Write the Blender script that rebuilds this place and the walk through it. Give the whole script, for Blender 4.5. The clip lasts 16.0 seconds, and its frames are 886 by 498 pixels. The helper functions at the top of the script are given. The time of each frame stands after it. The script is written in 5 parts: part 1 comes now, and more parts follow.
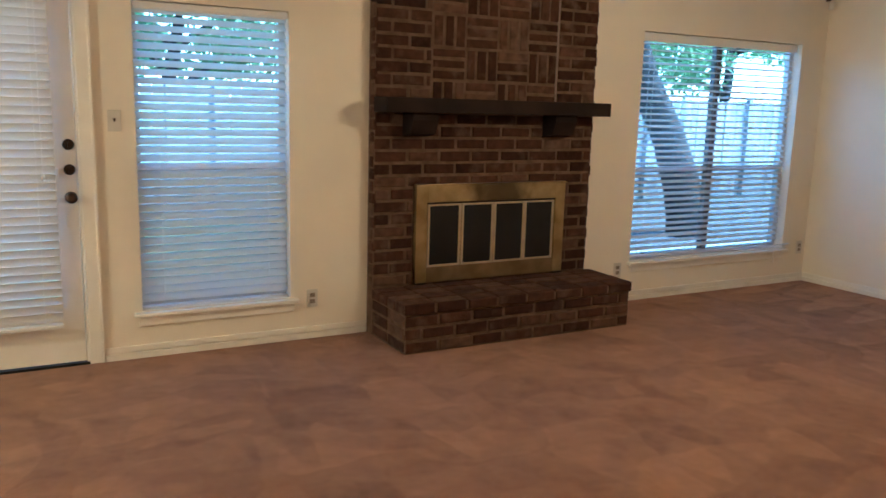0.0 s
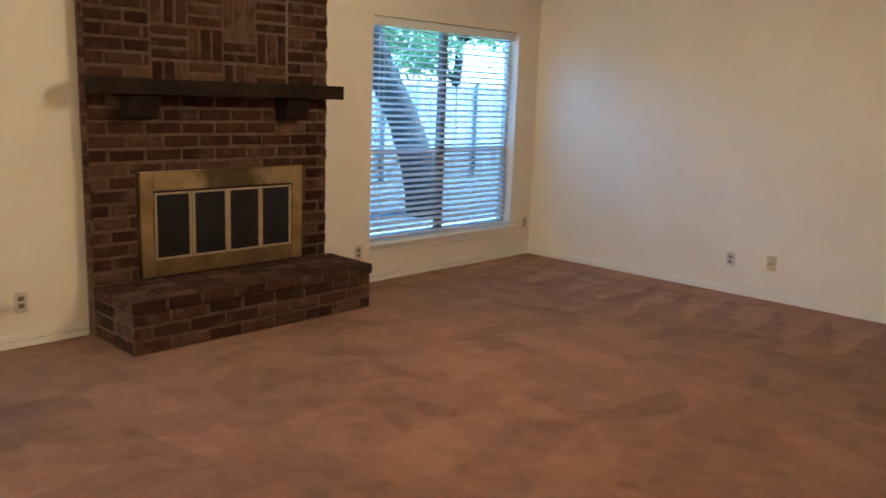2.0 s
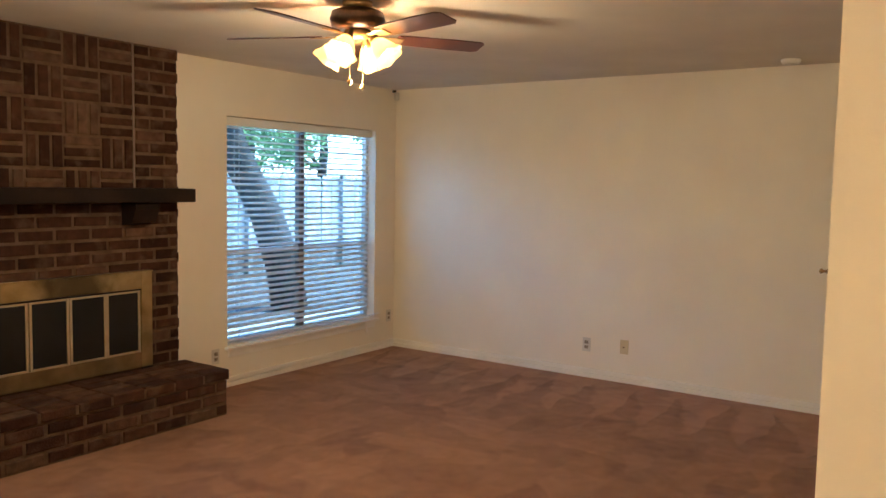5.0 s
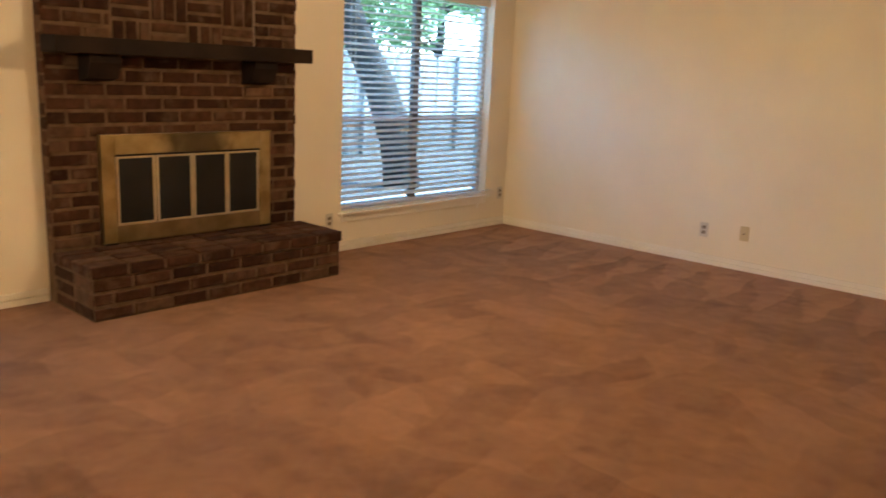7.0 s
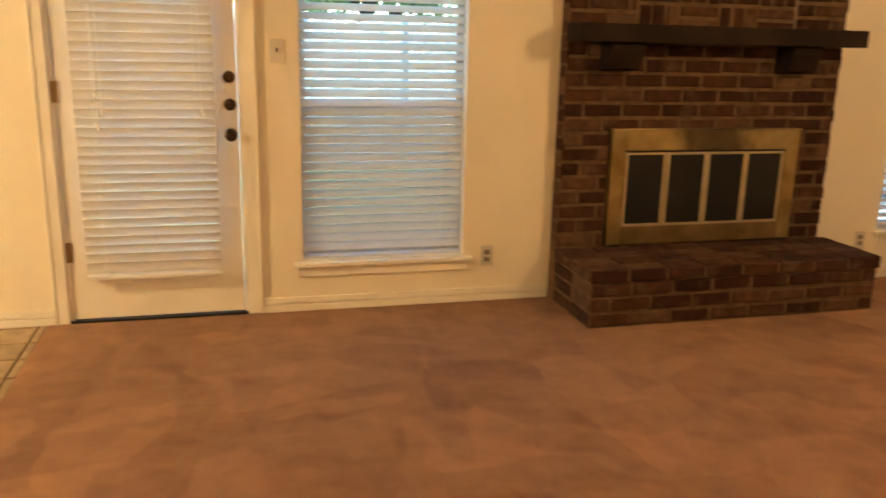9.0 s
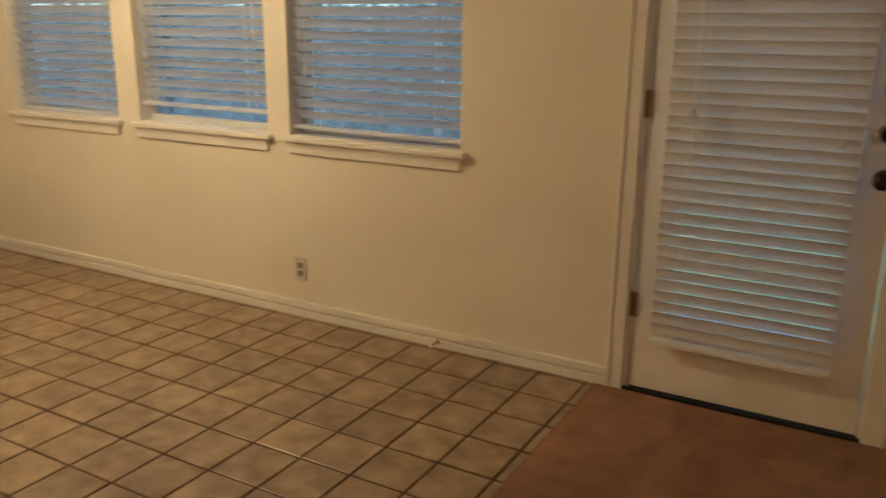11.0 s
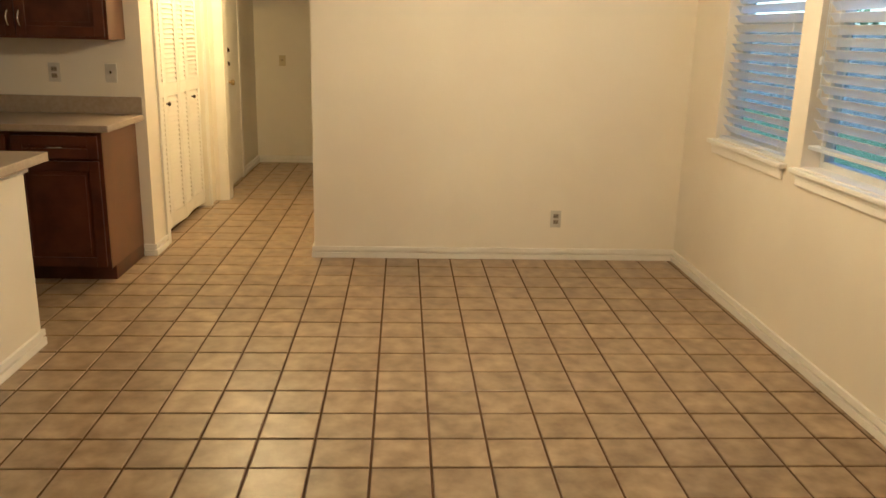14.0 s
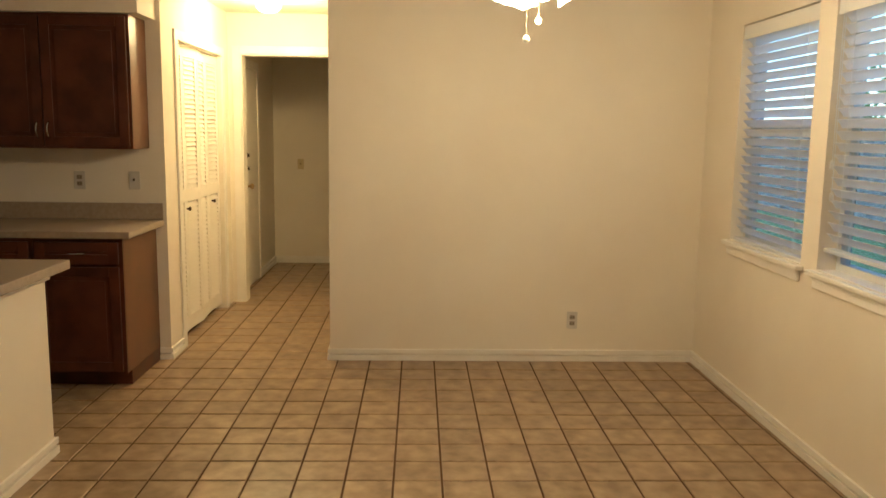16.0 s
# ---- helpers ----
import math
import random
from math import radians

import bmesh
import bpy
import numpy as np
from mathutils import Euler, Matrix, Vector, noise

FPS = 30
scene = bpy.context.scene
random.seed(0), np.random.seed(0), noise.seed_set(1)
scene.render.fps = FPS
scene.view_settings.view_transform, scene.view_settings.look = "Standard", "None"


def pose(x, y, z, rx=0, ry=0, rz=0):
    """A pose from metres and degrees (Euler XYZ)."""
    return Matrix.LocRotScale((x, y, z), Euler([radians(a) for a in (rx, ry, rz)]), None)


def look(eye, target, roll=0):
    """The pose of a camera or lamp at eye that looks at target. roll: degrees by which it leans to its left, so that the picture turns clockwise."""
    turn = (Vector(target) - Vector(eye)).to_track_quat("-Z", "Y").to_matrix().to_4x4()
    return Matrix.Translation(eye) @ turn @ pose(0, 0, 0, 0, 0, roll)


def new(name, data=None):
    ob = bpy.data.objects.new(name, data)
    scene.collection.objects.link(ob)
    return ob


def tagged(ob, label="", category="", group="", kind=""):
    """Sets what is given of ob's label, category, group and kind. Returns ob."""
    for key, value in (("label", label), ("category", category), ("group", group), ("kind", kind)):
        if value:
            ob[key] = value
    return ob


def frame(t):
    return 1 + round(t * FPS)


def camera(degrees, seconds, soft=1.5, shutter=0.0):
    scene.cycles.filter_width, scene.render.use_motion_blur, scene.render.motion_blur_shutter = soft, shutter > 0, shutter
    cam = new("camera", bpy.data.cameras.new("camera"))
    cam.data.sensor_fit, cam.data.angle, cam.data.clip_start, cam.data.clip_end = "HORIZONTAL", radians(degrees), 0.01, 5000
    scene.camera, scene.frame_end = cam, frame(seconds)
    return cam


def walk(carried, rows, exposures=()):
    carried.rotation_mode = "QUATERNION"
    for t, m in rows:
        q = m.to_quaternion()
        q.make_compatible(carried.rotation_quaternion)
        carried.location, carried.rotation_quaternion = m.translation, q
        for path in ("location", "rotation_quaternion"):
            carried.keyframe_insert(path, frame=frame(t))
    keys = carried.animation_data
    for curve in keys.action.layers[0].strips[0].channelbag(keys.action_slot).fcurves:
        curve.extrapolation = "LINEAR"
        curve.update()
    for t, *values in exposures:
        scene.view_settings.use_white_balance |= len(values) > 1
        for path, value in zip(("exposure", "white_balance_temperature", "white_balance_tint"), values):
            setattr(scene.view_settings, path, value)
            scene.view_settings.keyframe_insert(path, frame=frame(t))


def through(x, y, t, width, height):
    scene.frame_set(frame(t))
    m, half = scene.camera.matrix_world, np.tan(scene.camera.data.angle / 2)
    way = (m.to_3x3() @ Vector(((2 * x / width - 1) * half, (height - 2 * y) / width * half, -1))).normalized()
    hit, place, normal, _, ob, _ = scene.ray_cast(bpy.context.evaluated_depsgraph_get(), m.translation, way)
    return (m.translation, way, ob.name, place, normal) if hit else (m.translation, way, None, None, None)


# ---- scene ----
cam = camera(57.3, 16.0, shutter=0.3)
PATH = [
    (0, (-2.037, -4.713, 1.474), (-1.087, -2.989, 1.121), 1.6),
    (0.5, (-2.029, -4.692, 1.493), (-0.972, -3.033, 1.128), 1.7),
    (1, (-1.987, -4.694, 1.48), (-0.821, -3.113, 1.106), 1.6),
    (1.5, (-1.982, -4.67, 1.48), (-0.676, -3.204, 1.102), 1.9),
    (2, (-1.949, -4.691, 1.473), (-0.516, -3.347, 1.1), 2.1),
    (2.5, (-1.913, -4.723, 1.485), (-0.376, -3.502, 1.1), 1.9),
    (3, (-1.894, -4.736, 1.51), (-0.291, -3.607, 1.145), 1.4),
    (3.5, (-1.889, -4.757, 1.567), (-0.236, -3.652, 1.328), 0.9),
    (3.7, (-1.899, -4.764, 1.581), (-0.234, -3.658, 1.422), 0.5),
    (5.8, (-1.864, -4.75, 1.547), (-0.24, -3.6, 1.347), 1.3),
    (6, (-1.862, -4.738, 1.526), (-0.249, -3.58, 1.287), 1.7),
    (6.5, (-1.87, -4.714, 1.45), (-0.297, -3.526, 1.112), 2.2),
    (7, (-1.844, -4.732, 1.412), (-0.393, -3.425, 0.982), 2.6),
    (7.5, (-1.843, -4.717, 1.382), (-0.645, -3.197, 0.877), 3.0),
    (8, (-1.834, -4.614, 1.321), (-0.863, -2.951, 0.779), 2.8),
    (8.5, (-1.785, -4.382, 1.37), (-1.055, -2.594, 0.85), 1.8),
    (9, (-1.711, -4.144, 1.378), (-1.215, -2.268, 0.891), 1.3),
    (9.5, (-1.666, -3.836, 1.402), (-1.551, -1.896, 0.93), 0.6),
    (9.7, (-1.639, -3.723, 1.378), (-1.642, -1.783, 0.891), -0.3),
    (11.8, (-1.688, -2.568, 1.404), (-3.239, -1.421, 0.875), 1.7),
    (12, (-1.664, -2.487, 1.403), (-3.34, -1.525, 0.885), 1.5),
    (12.5, (-1.542, -2.29, 1.418), (-3.392, -1.765, 0.869), 1.4),
    (13, (-1.571, -2.083, 1.41), (-3.438, -1.7, 0.805), 0.4),
    (13.5, (-1.58, -1.986, 1.464), (-3.472, -1.714, 0.875), 1.0),
    (14, (-1.58, -1.83, 1.464), (-3.509, -1.727, 0.943), 1.4),
    (14.5, (-1.572, -1.815, 1.472), (-3.509, -1.732, 0.98), 0.8),
    (15, (-1.579, -1.826, 1.473), (-3.526, -1.749, 1.022), 0.4),
    (15.5, (-1.585, -1.829, 1.477), (-3.547, -1.756, 1.096), 0.7),
    (16, (-1.582, -1.833, 1.508), (-3.56, -1.77, 1.216), 0.8),
]
EXPOSURES = [(0.0, 3.07, 4040, -3), (1.5, 3.07, 4100, -3), (2.5, 3.22, 4180, -3), (3.1, 3.32, 4310, -2), (3.7, 3.17, 4510, -2), (6.0, 3.02, 4460, -2), (7.0, 3.27, 5000, -1), (7.5, 3.42, 5250, 0), (8.0, 3.47, 5800, 0), (9.0, 3.27, 5950, 0), (9.5, 2.75, 5050, -1), (9.7, 2.65, 5050, -1), (11.8, 1.3, 4950, -1), (12.0, 1.32, 4950, -1), (12.5, 1.75, 4800, -1), (13.0, 1.98, 4750, -1), (14.5, 1.98, 4750, -1), (15.5, 1.92, 4800, -1), (16.0, 1.65, 4950, -1)]
walk(cam, [(t, look(eye, aim, lean)) for t, eye, aim, lean in PATH], EXPOSURES)

# ---- world and light ----
world = bpy.data.worlds.new("world")
scene.world = world
world.use_nodes = True
sky = world.node_tree.nodes.new("ShaderNodeTexSky")
sky.sky_type = "NISHITA"
sky.sun_disc = False
sky.sun_elevation = radians(52)
sky.sun_rotation = radians(150)
world.node_tree.links.new(sky.outputs["Color"], world.node_tree.nodes["Background"].inputs["Color"])
world.node_tree.nodes["Background"].inputs["Strength"].default_value = 0.15


def lamp(name, kind, m, energy, color, size):
    data = bpy.data.lights.new(name, kind)
    data.energy, data.color = energy, color
    if kind == "SUN":
        data.angle = radians(size)
    else:
        data.shadow_soft_size = size
    ob = new(name, data)
    ob.matrix_world = m
    return ob


lamp("sun", "SUN", look((3, -4, 8), (0, 0, 0)), 2.0, (1.0, 0.95, 0.88), 0.5)
WARM = (1.0, 0.57, 0.23)
SOFT = (1.0, 0.62, 0.28)
FAN = (1.18, -2.14)
DINE = (-4.85, -1.392)
lamp("living_bulbs", "POINT", pose(FAN[0], FAN[1], 2.05), 7.6, WARM, 0.10)
lamp("dining_bulbs", "POINT", pose(DINE[0], DINE[1], 1.93), 22.5, SOFT, 0.10)
lamp("hall_bulb", "POINT", pose(-7.70, -2.93, 2.24), 17, (1.0, 0.61, 0.23), 0.08)
lamp("entry_bulb", "POINT", pose(-2.35, -6.0, 2.28), 5.2, (1.0, 0.48, 0.14), 0.10)


# ---- materials ----
def nodes_of(name):
    m = bpy.data.materials.new(name)
    m.use_nodes = True
    return m, m.node_tree.nodes, m.node_tree.links, m.node_tree.nodes["Principled BSDF"]


def surf(name, dark, light, scale=6.0, rough=0.6, bump=0.1, fine=200.0, metal=0.0, each=0.0, island=False, detail=5.0, spread=(0.35, 0.65), sheen=0.0, depth=0.002, spec=0.5):
    """Two-tone noise colour, fine relief, and a shade of its own for each piece."""
    m, nd, ln, bs = nodes_of(name)
    co = nd.new("ShaderNodeTexCoord")
    big = nd.new("ShaderNodeTexNoise")
    big.inputs["Scale"].default_value, big.inputs["Detail"].default_value = scale, detail
    place = co.outputs["Object"]
    if each and not island:
        own = nd.new("ShaderNodeVectorMath")
        own.operation = "MULTIPLY_ADD"
        ln.new(nd.new("ShaderNodeObjectInfo").outputs["Random"], own.inputs[0])
        own.inputs[1].default_value = (37.0, 53.0, 71.0)
        ln.new(place, own.inputs[2])
        place = own.outputs["Vector"]
    ln.new(place, big.inputs["Vector"])
    ramp = nd.new("ShaderNodeValToRGB")
    ramp.color_ramp.elements[0].position, ramp.color_ramp.elements[1].position = spread
    ramp.color_ramp.elements[0].color, ramp.color_ramp.elements[1].color = (*dark, 1), (*light, 1)
    ln.new(big.outputs["Fac"], ramp.inputs["Fac"])
    out = ramp.outputs["Color"]
    if each:
        if island:
            src = nd.new("ShaderNodeNewGeometry").outputs["Random Per Island"]
        else:
            src = nd.new("ShaderNodeObjectInfo").outputs["Random"]
        span = nd.new("ShaderNodeMapRange")
        span.inputs["To Min"].default_value, span.inputs["To Max"].default_value = 1 - each, 1 + each
        ln.new(src, span.inputs["Value"])
        mul = nd.new("ShaderNodeMix")
        mul.data_type, mul.blend_type = "RGBA", "MULTIPLY"
        mul.inputs["Factor"].default_value = 1.0
        ln.new(out, mul.inputs["A"])
        ln.new(span.outputs["Result"], mul.inputs["B"])
        out = mul.outputs["Result"]
    ln.new(out, bs.inputs["Base Color"])
    small = nd.new("ShaderNodeTexNoise")
    small.inputs["Scale"].default_value, small.inputs["Detail"].default_value = fine, 4.0
    ln.new(co.outputs["Object"], small.inputs["Vector"])
    bp = nd.new("ShaderNodeBump")
    bp.inputs["Strength"].default_value, bp.inputs["Distance"].default_value = bump, depth
    ln.new(small.outputs["Fac"], bp.inputs["Height"])
    ln.new(bp.outputs["Normal"], bs.inputs["Normal"])
    rr = nd.new("ShaderNodeMapRange")
    rr.inputs["To Min"].default_value, rr.inputs["To Max"].default_value = max(rough - 0.08, 0.02), min(rough + 0.08, 1.0)
    ln.new(big.outputs["Fac"], rr.inputs["Value"])
    ln.new(rr.outputs["Result"], bs.inputs["Roughness"])
    bs.inputs["Metallic"].default_value = metal
    bs.inputs["Specular IOR Level"].default_value = spec
    if sheen:
        bs.inputs["Sheen Weight"].default_value = sheen
    return m


def carpet_material():
    """Cut-pile carpet with overlapping vacuum strokes and trodden patches."""
    m, nd, ln, bs = nodes_of("carpet")
    co = nd.new("ShaderNodeTexCoord")
    warp = nd.new("ShaderNodeTexNoise")
    warp.inputs["Scale"].default_value, warp.inputs["Detail"].default_value = 1.6, 3.0
    ln.new(co.outputs["Object"], warp.inputs["Vector"])
    mixv = nd.new("ShaderNodeMix")
    mixv.data_type = "RGBA"
    mixv.blend_type = "ADD"
    mixv.inputs["Factor"].default_value = 0.34
    ln.new(co.outputs["Object"], mixv.inputs["A"])
    ln.new(warp.outputs["Color"], mixv.inputs["B"])
    tones = []
    for turn, sx, sy in ((25, 2.4, 5.6), (-38, 5.6, 2.4)):
        mp = nd.new("ShaderNodeMapping")
        mp.inputs["Rotation"].default_value = (0, 0, radians(turn))
        mp.inputs["Scale"].default_value = (sx, sy, 1)
        ln.new(mixv.outputs["Result"], mp.inputs["Vector"])
        vo = nd.new("ShaderNodeTexVoronoi")
        vo.feature = "SMOOTH_F1"
        vo.inputs["Smoothness"].default_value = 0.16
        vo.inputs["Scale"].default_value = 1.0
        ln.new(mp.outputs["Vector"], vo.inputs["Vector"])
        sep = nd.new("ShaderNodeSeparateColor")
        ln.new(vo.outputs["Color"], sep.inputs["Color"])
        tones.append(sep.outputs[0])
    # strokes of the vacuum head set side by side along the end wall
    xyz = nd.new("ShaderNodeSeparateXYZ")
    ln.new(mixv.outputs["Result"], xyz.inputs["Vector"])

    def sums(op, a, b):
        n = nd.new("ShaderNodeMath")
        n.operation = op
        for slot, v in zip(n.inputs, (a, b)):
            if isinstance(v, float):
                slot.default_value = v
            else:
                ln.new(v, slot)
        return n.outputs[0]

    along = sums("FRACT", sums("DIVIDE", xyz.outputs["Y"], 0.34), 0.0)
    reach = sums("DIVIDE", sums("SUBTRACT", xyz.outputs["X"], 3.25), 1.0)
    edge = nd.new("ShaderNodeMapRange")
    edge.interpolation_type = "SMOOTHSTEP"
    edge.inputs["From Min"].default_value, edge.inputs["From Max"].default_value = -0.06, 0.06
    edge.inputs["To Max"].default_value = 1.2
    ln.new(sums("SUBTRACT", reach, along), edge.inputs["Value"])
    band = nd.new("ShaderNodeMapRange")
    band.interpolation_type = "SMOOTHSTEP"
    band.inputs["From Min"].default_value, band.inputs["From Max"].default_value = 3.30, 3.45
    ln.new(xyz.outputs["X"], band.inputs["Value"])
    tones[1] = sums("ADD", tones[1], sums("MULTIPLY", sums("SUBTRACT", edge.outputs["Result"], 0.35), band.outputs["Result"]))
    fleck = nd.new("ShaderNodeTexNoise")
    fleck.inputs["Scale"].default_value, fleck.inputs["Detail"].default_value = 260.0, 3.0
    ln.new(co.outputs["Object"], fleck.inputs["Vector"])
    # dark trodden spots here and there
    dots = nd.new("ShaderNodeTexVoronoi")
    dots.inputs["Scale"].default_value = 3.4
    ln.new(mixv.outputs["Result"], dots.inputs["Vector"])
    pick = nd.new("ShaderNodeSeparateColor")
    ln.new(dots.outputs["Color"], pick.inputs["Color"])
    spot = nd.new("ShaderNodeMapRange")
    spot.interpolation_type = "SMOOTHSTEP"
    spot.inputs["From Min"].default_value, spot.inputs["From Max"].default_value = 0.10, 0.34
    spot.inputs["To Min"].default_value, spot.inputs["To Max"].default_value = -0.5, 0.0
    ln.new(dots.outputs["Distance"], spot.inputs["Value"])
    some = sums("GREATER_THAN", pick.outputs[0], 0.62)
    tones[0] = sums("ADD", tones[0], sums("MULTIPLY", spot.outputs["Result"], some))
    add = nd.new("ShaderNodeMath")
    add.operation = "ADD"
    ln.new(sums("MULTIPLY", tones[0], 0.7), add.inputs[0])
    ln.new(sums("MULTIPLY", tones[1], 0.7), add.inputs[1])
    blot = nd.new("ShaderNodeTexNoise")
    blot.inputs["Scale"].default_value, blot.inputs["Detail"].default_value = 8.0, 10.0
    blot.inputs["Roughness"].default_value = 0.66
    ln.new(co.outputs["Object"], blot.inputs["Vector"])
    tot = nd.new("ShaderNodeMath")
    tot.operation = "MULTIPLY_ADD"
    ln.new(fleck.outputs["Fac"], tot.inputs[0])
    tot.inputs[1].default_value = 0.8
    ln.new(add.outputs[0], tot.inputs[2])
    tot2 = nd.new("ShaderNodeMath")
    tot2.operation = "MULTIPLY_ADD"
    ln.new(blot.outputs["Fac"], tot2.inputs[0])
    tot2.inputs[1].default_value = 2.2
    ln.new(tot.outputs[0], tot2.inputs[2])
    rg = nd.new("ShaderNodeMapRange")
    rg.inputs["From Min"].default_value, rg.inputs["From Max"].default_value = 0.85, 3.45
    ln.new(tot2.outputs[0], rg.inputs["Value"])
    ramp = nd.new("ShaderNodeValToRGB")
    ramp.color_ramp.elements[0].color, ramp.color_ramp.elements[1].color = (0.134, 0.061, 0.033, 1), (0.410, 0.220, 0.118, 1)
    ln.new(rg.outputs["Result"], ramp.inputs["Fac"])
    ln.new(ramp.outputs["Color"], bs.inputs["Base Color"])
    bp = nd.new("ShaderNodeBump")
    bp.inputs["Strength"].default_value, bp.inputs["Distance"].default_value = 0.7, 0.006
    ln.new(fleck.outputs["Fac"], bp.inputs["Height"])
    ln.new(bp.outputs["Normal"], bs.inputs["Normal"])
    bs.inputs["Roughness"].default_value = 0.95
    bs.inputs["Sheen Weight"].default_value = 0.12
    bs.inputs["Specular IOR Level"].default_value = 0.1
    return m


def glass_material(name, tint, rough=0.0):
    m, nd, ln, bs = nodes_of(name)
    bs.inputs["Base Color"].default_value = (*tint, 1)
    bs.inputs["Transmission Weight"].default_value = 1.0
    bs.inputs["Roughness"].default_value = rough
    bs.inputs["IOR"].default_value = 1.1
    return m


def glow_material(name, color, strength, base):
    m, nd, ln, bs = nodes_of(name)
    bs.inputs["Base Color"].default_value = (*base, 1)
    bs.inputs["Emission Color"].default_value = (*color, 1)
    bs.inputs["Emission Strength"].default_value = strength
    bs.inputs["Roughness"].default_value = 0.3
    return m


def screen_material():
    """Fine dark insect mesh, seen as a half-clear veil."""
    m, nd, ln, bs = nodes_of("insect_screen")
    bs.inputs["Base Color"].default_value = (0.05, 0.055, 0.06, 1)
    bs.inputs["Roughness"].default_value = 0.8
    clear = nd.new("ShaderNodeBsdfTransparent")
    mix = nd.new("ShaderNodeMixShader")
    mix.inputs["Fac"].default_value = 0.34
    ln.new(clear.outputs["BSDF"], mix.inputs[1])
    ln.new(bs.outputs["BSDF"], mix.inputs[2])
    ln.new(mix.outputs["Shader"], nd["Material Output"].inputs["Surface"])
    return m


def slat_material(name, through):
    """Off-white vinyl that lets some daylight through."""
    m, nd, ln, bs = nodes_of(name)
    bs.inputs["Base Color"].default_value = (0.82, 0.81, 0.79, 1)
    bs.inputs["Roughness"].default_value = 0.42
    glow = nd.new("ShaderNodeBsdfTranslucent")
    glow.inputs["Color"].default_value = (0.88, 0.89, 0.90, 1)
    mix = nd.new("ShaderNodeMixShader")
    mix.inputs["Fac"].default_value = through
    ln.new(bs.outputs["BSDF"], mix.inputs[1])
    ln.new(glow.outputs["BSDF"], mix.inputs[2])
    ln.new(mix.outputs["Shader"], nd["Material Output"].inputs["Surface"])
    return m


def leaf_material():
    """Thin leaves that glow where the sky stands behind them."""
    m, nd, ln, bs = nodes_of("leaf")
    shade = nd.new("ShaderNodeValToRGB")
    shade.color_ramp.elements[0].color, shade.color_ramp.elements[1].color = (0.065, 0.10, 0.035, 1), (0.13, 0.17, 0.07, 1)
    ln.new(nd.new("ShaderNodeNewGeometry").outputs["Random Per Island"], shade.inputs["Fac"])
    ln.new(shade.outputs["Color"], bs.inputs["Base Color"])
    bs.inputs["Roughness"].default_value = 0.55
    glow = nd.new("ShaderNodeBsdfTranslucent")
    glow.inputs["Color"].default_value = (0.30, 0.42, 0.20, 1)
    mix = nd.new("ShaderNodeMixShader")
    mix.inputs["Fac"].default_value = 0.5
    ln.new(bs.outputs["BSDF"], mix.inputs[1])
    ln.new(glow.outputs["BSDF"], mix.inputs[2])
    ln.new(mix.outputs["Shader"], nd["Material Output"].inputs["Surface"])
    return m


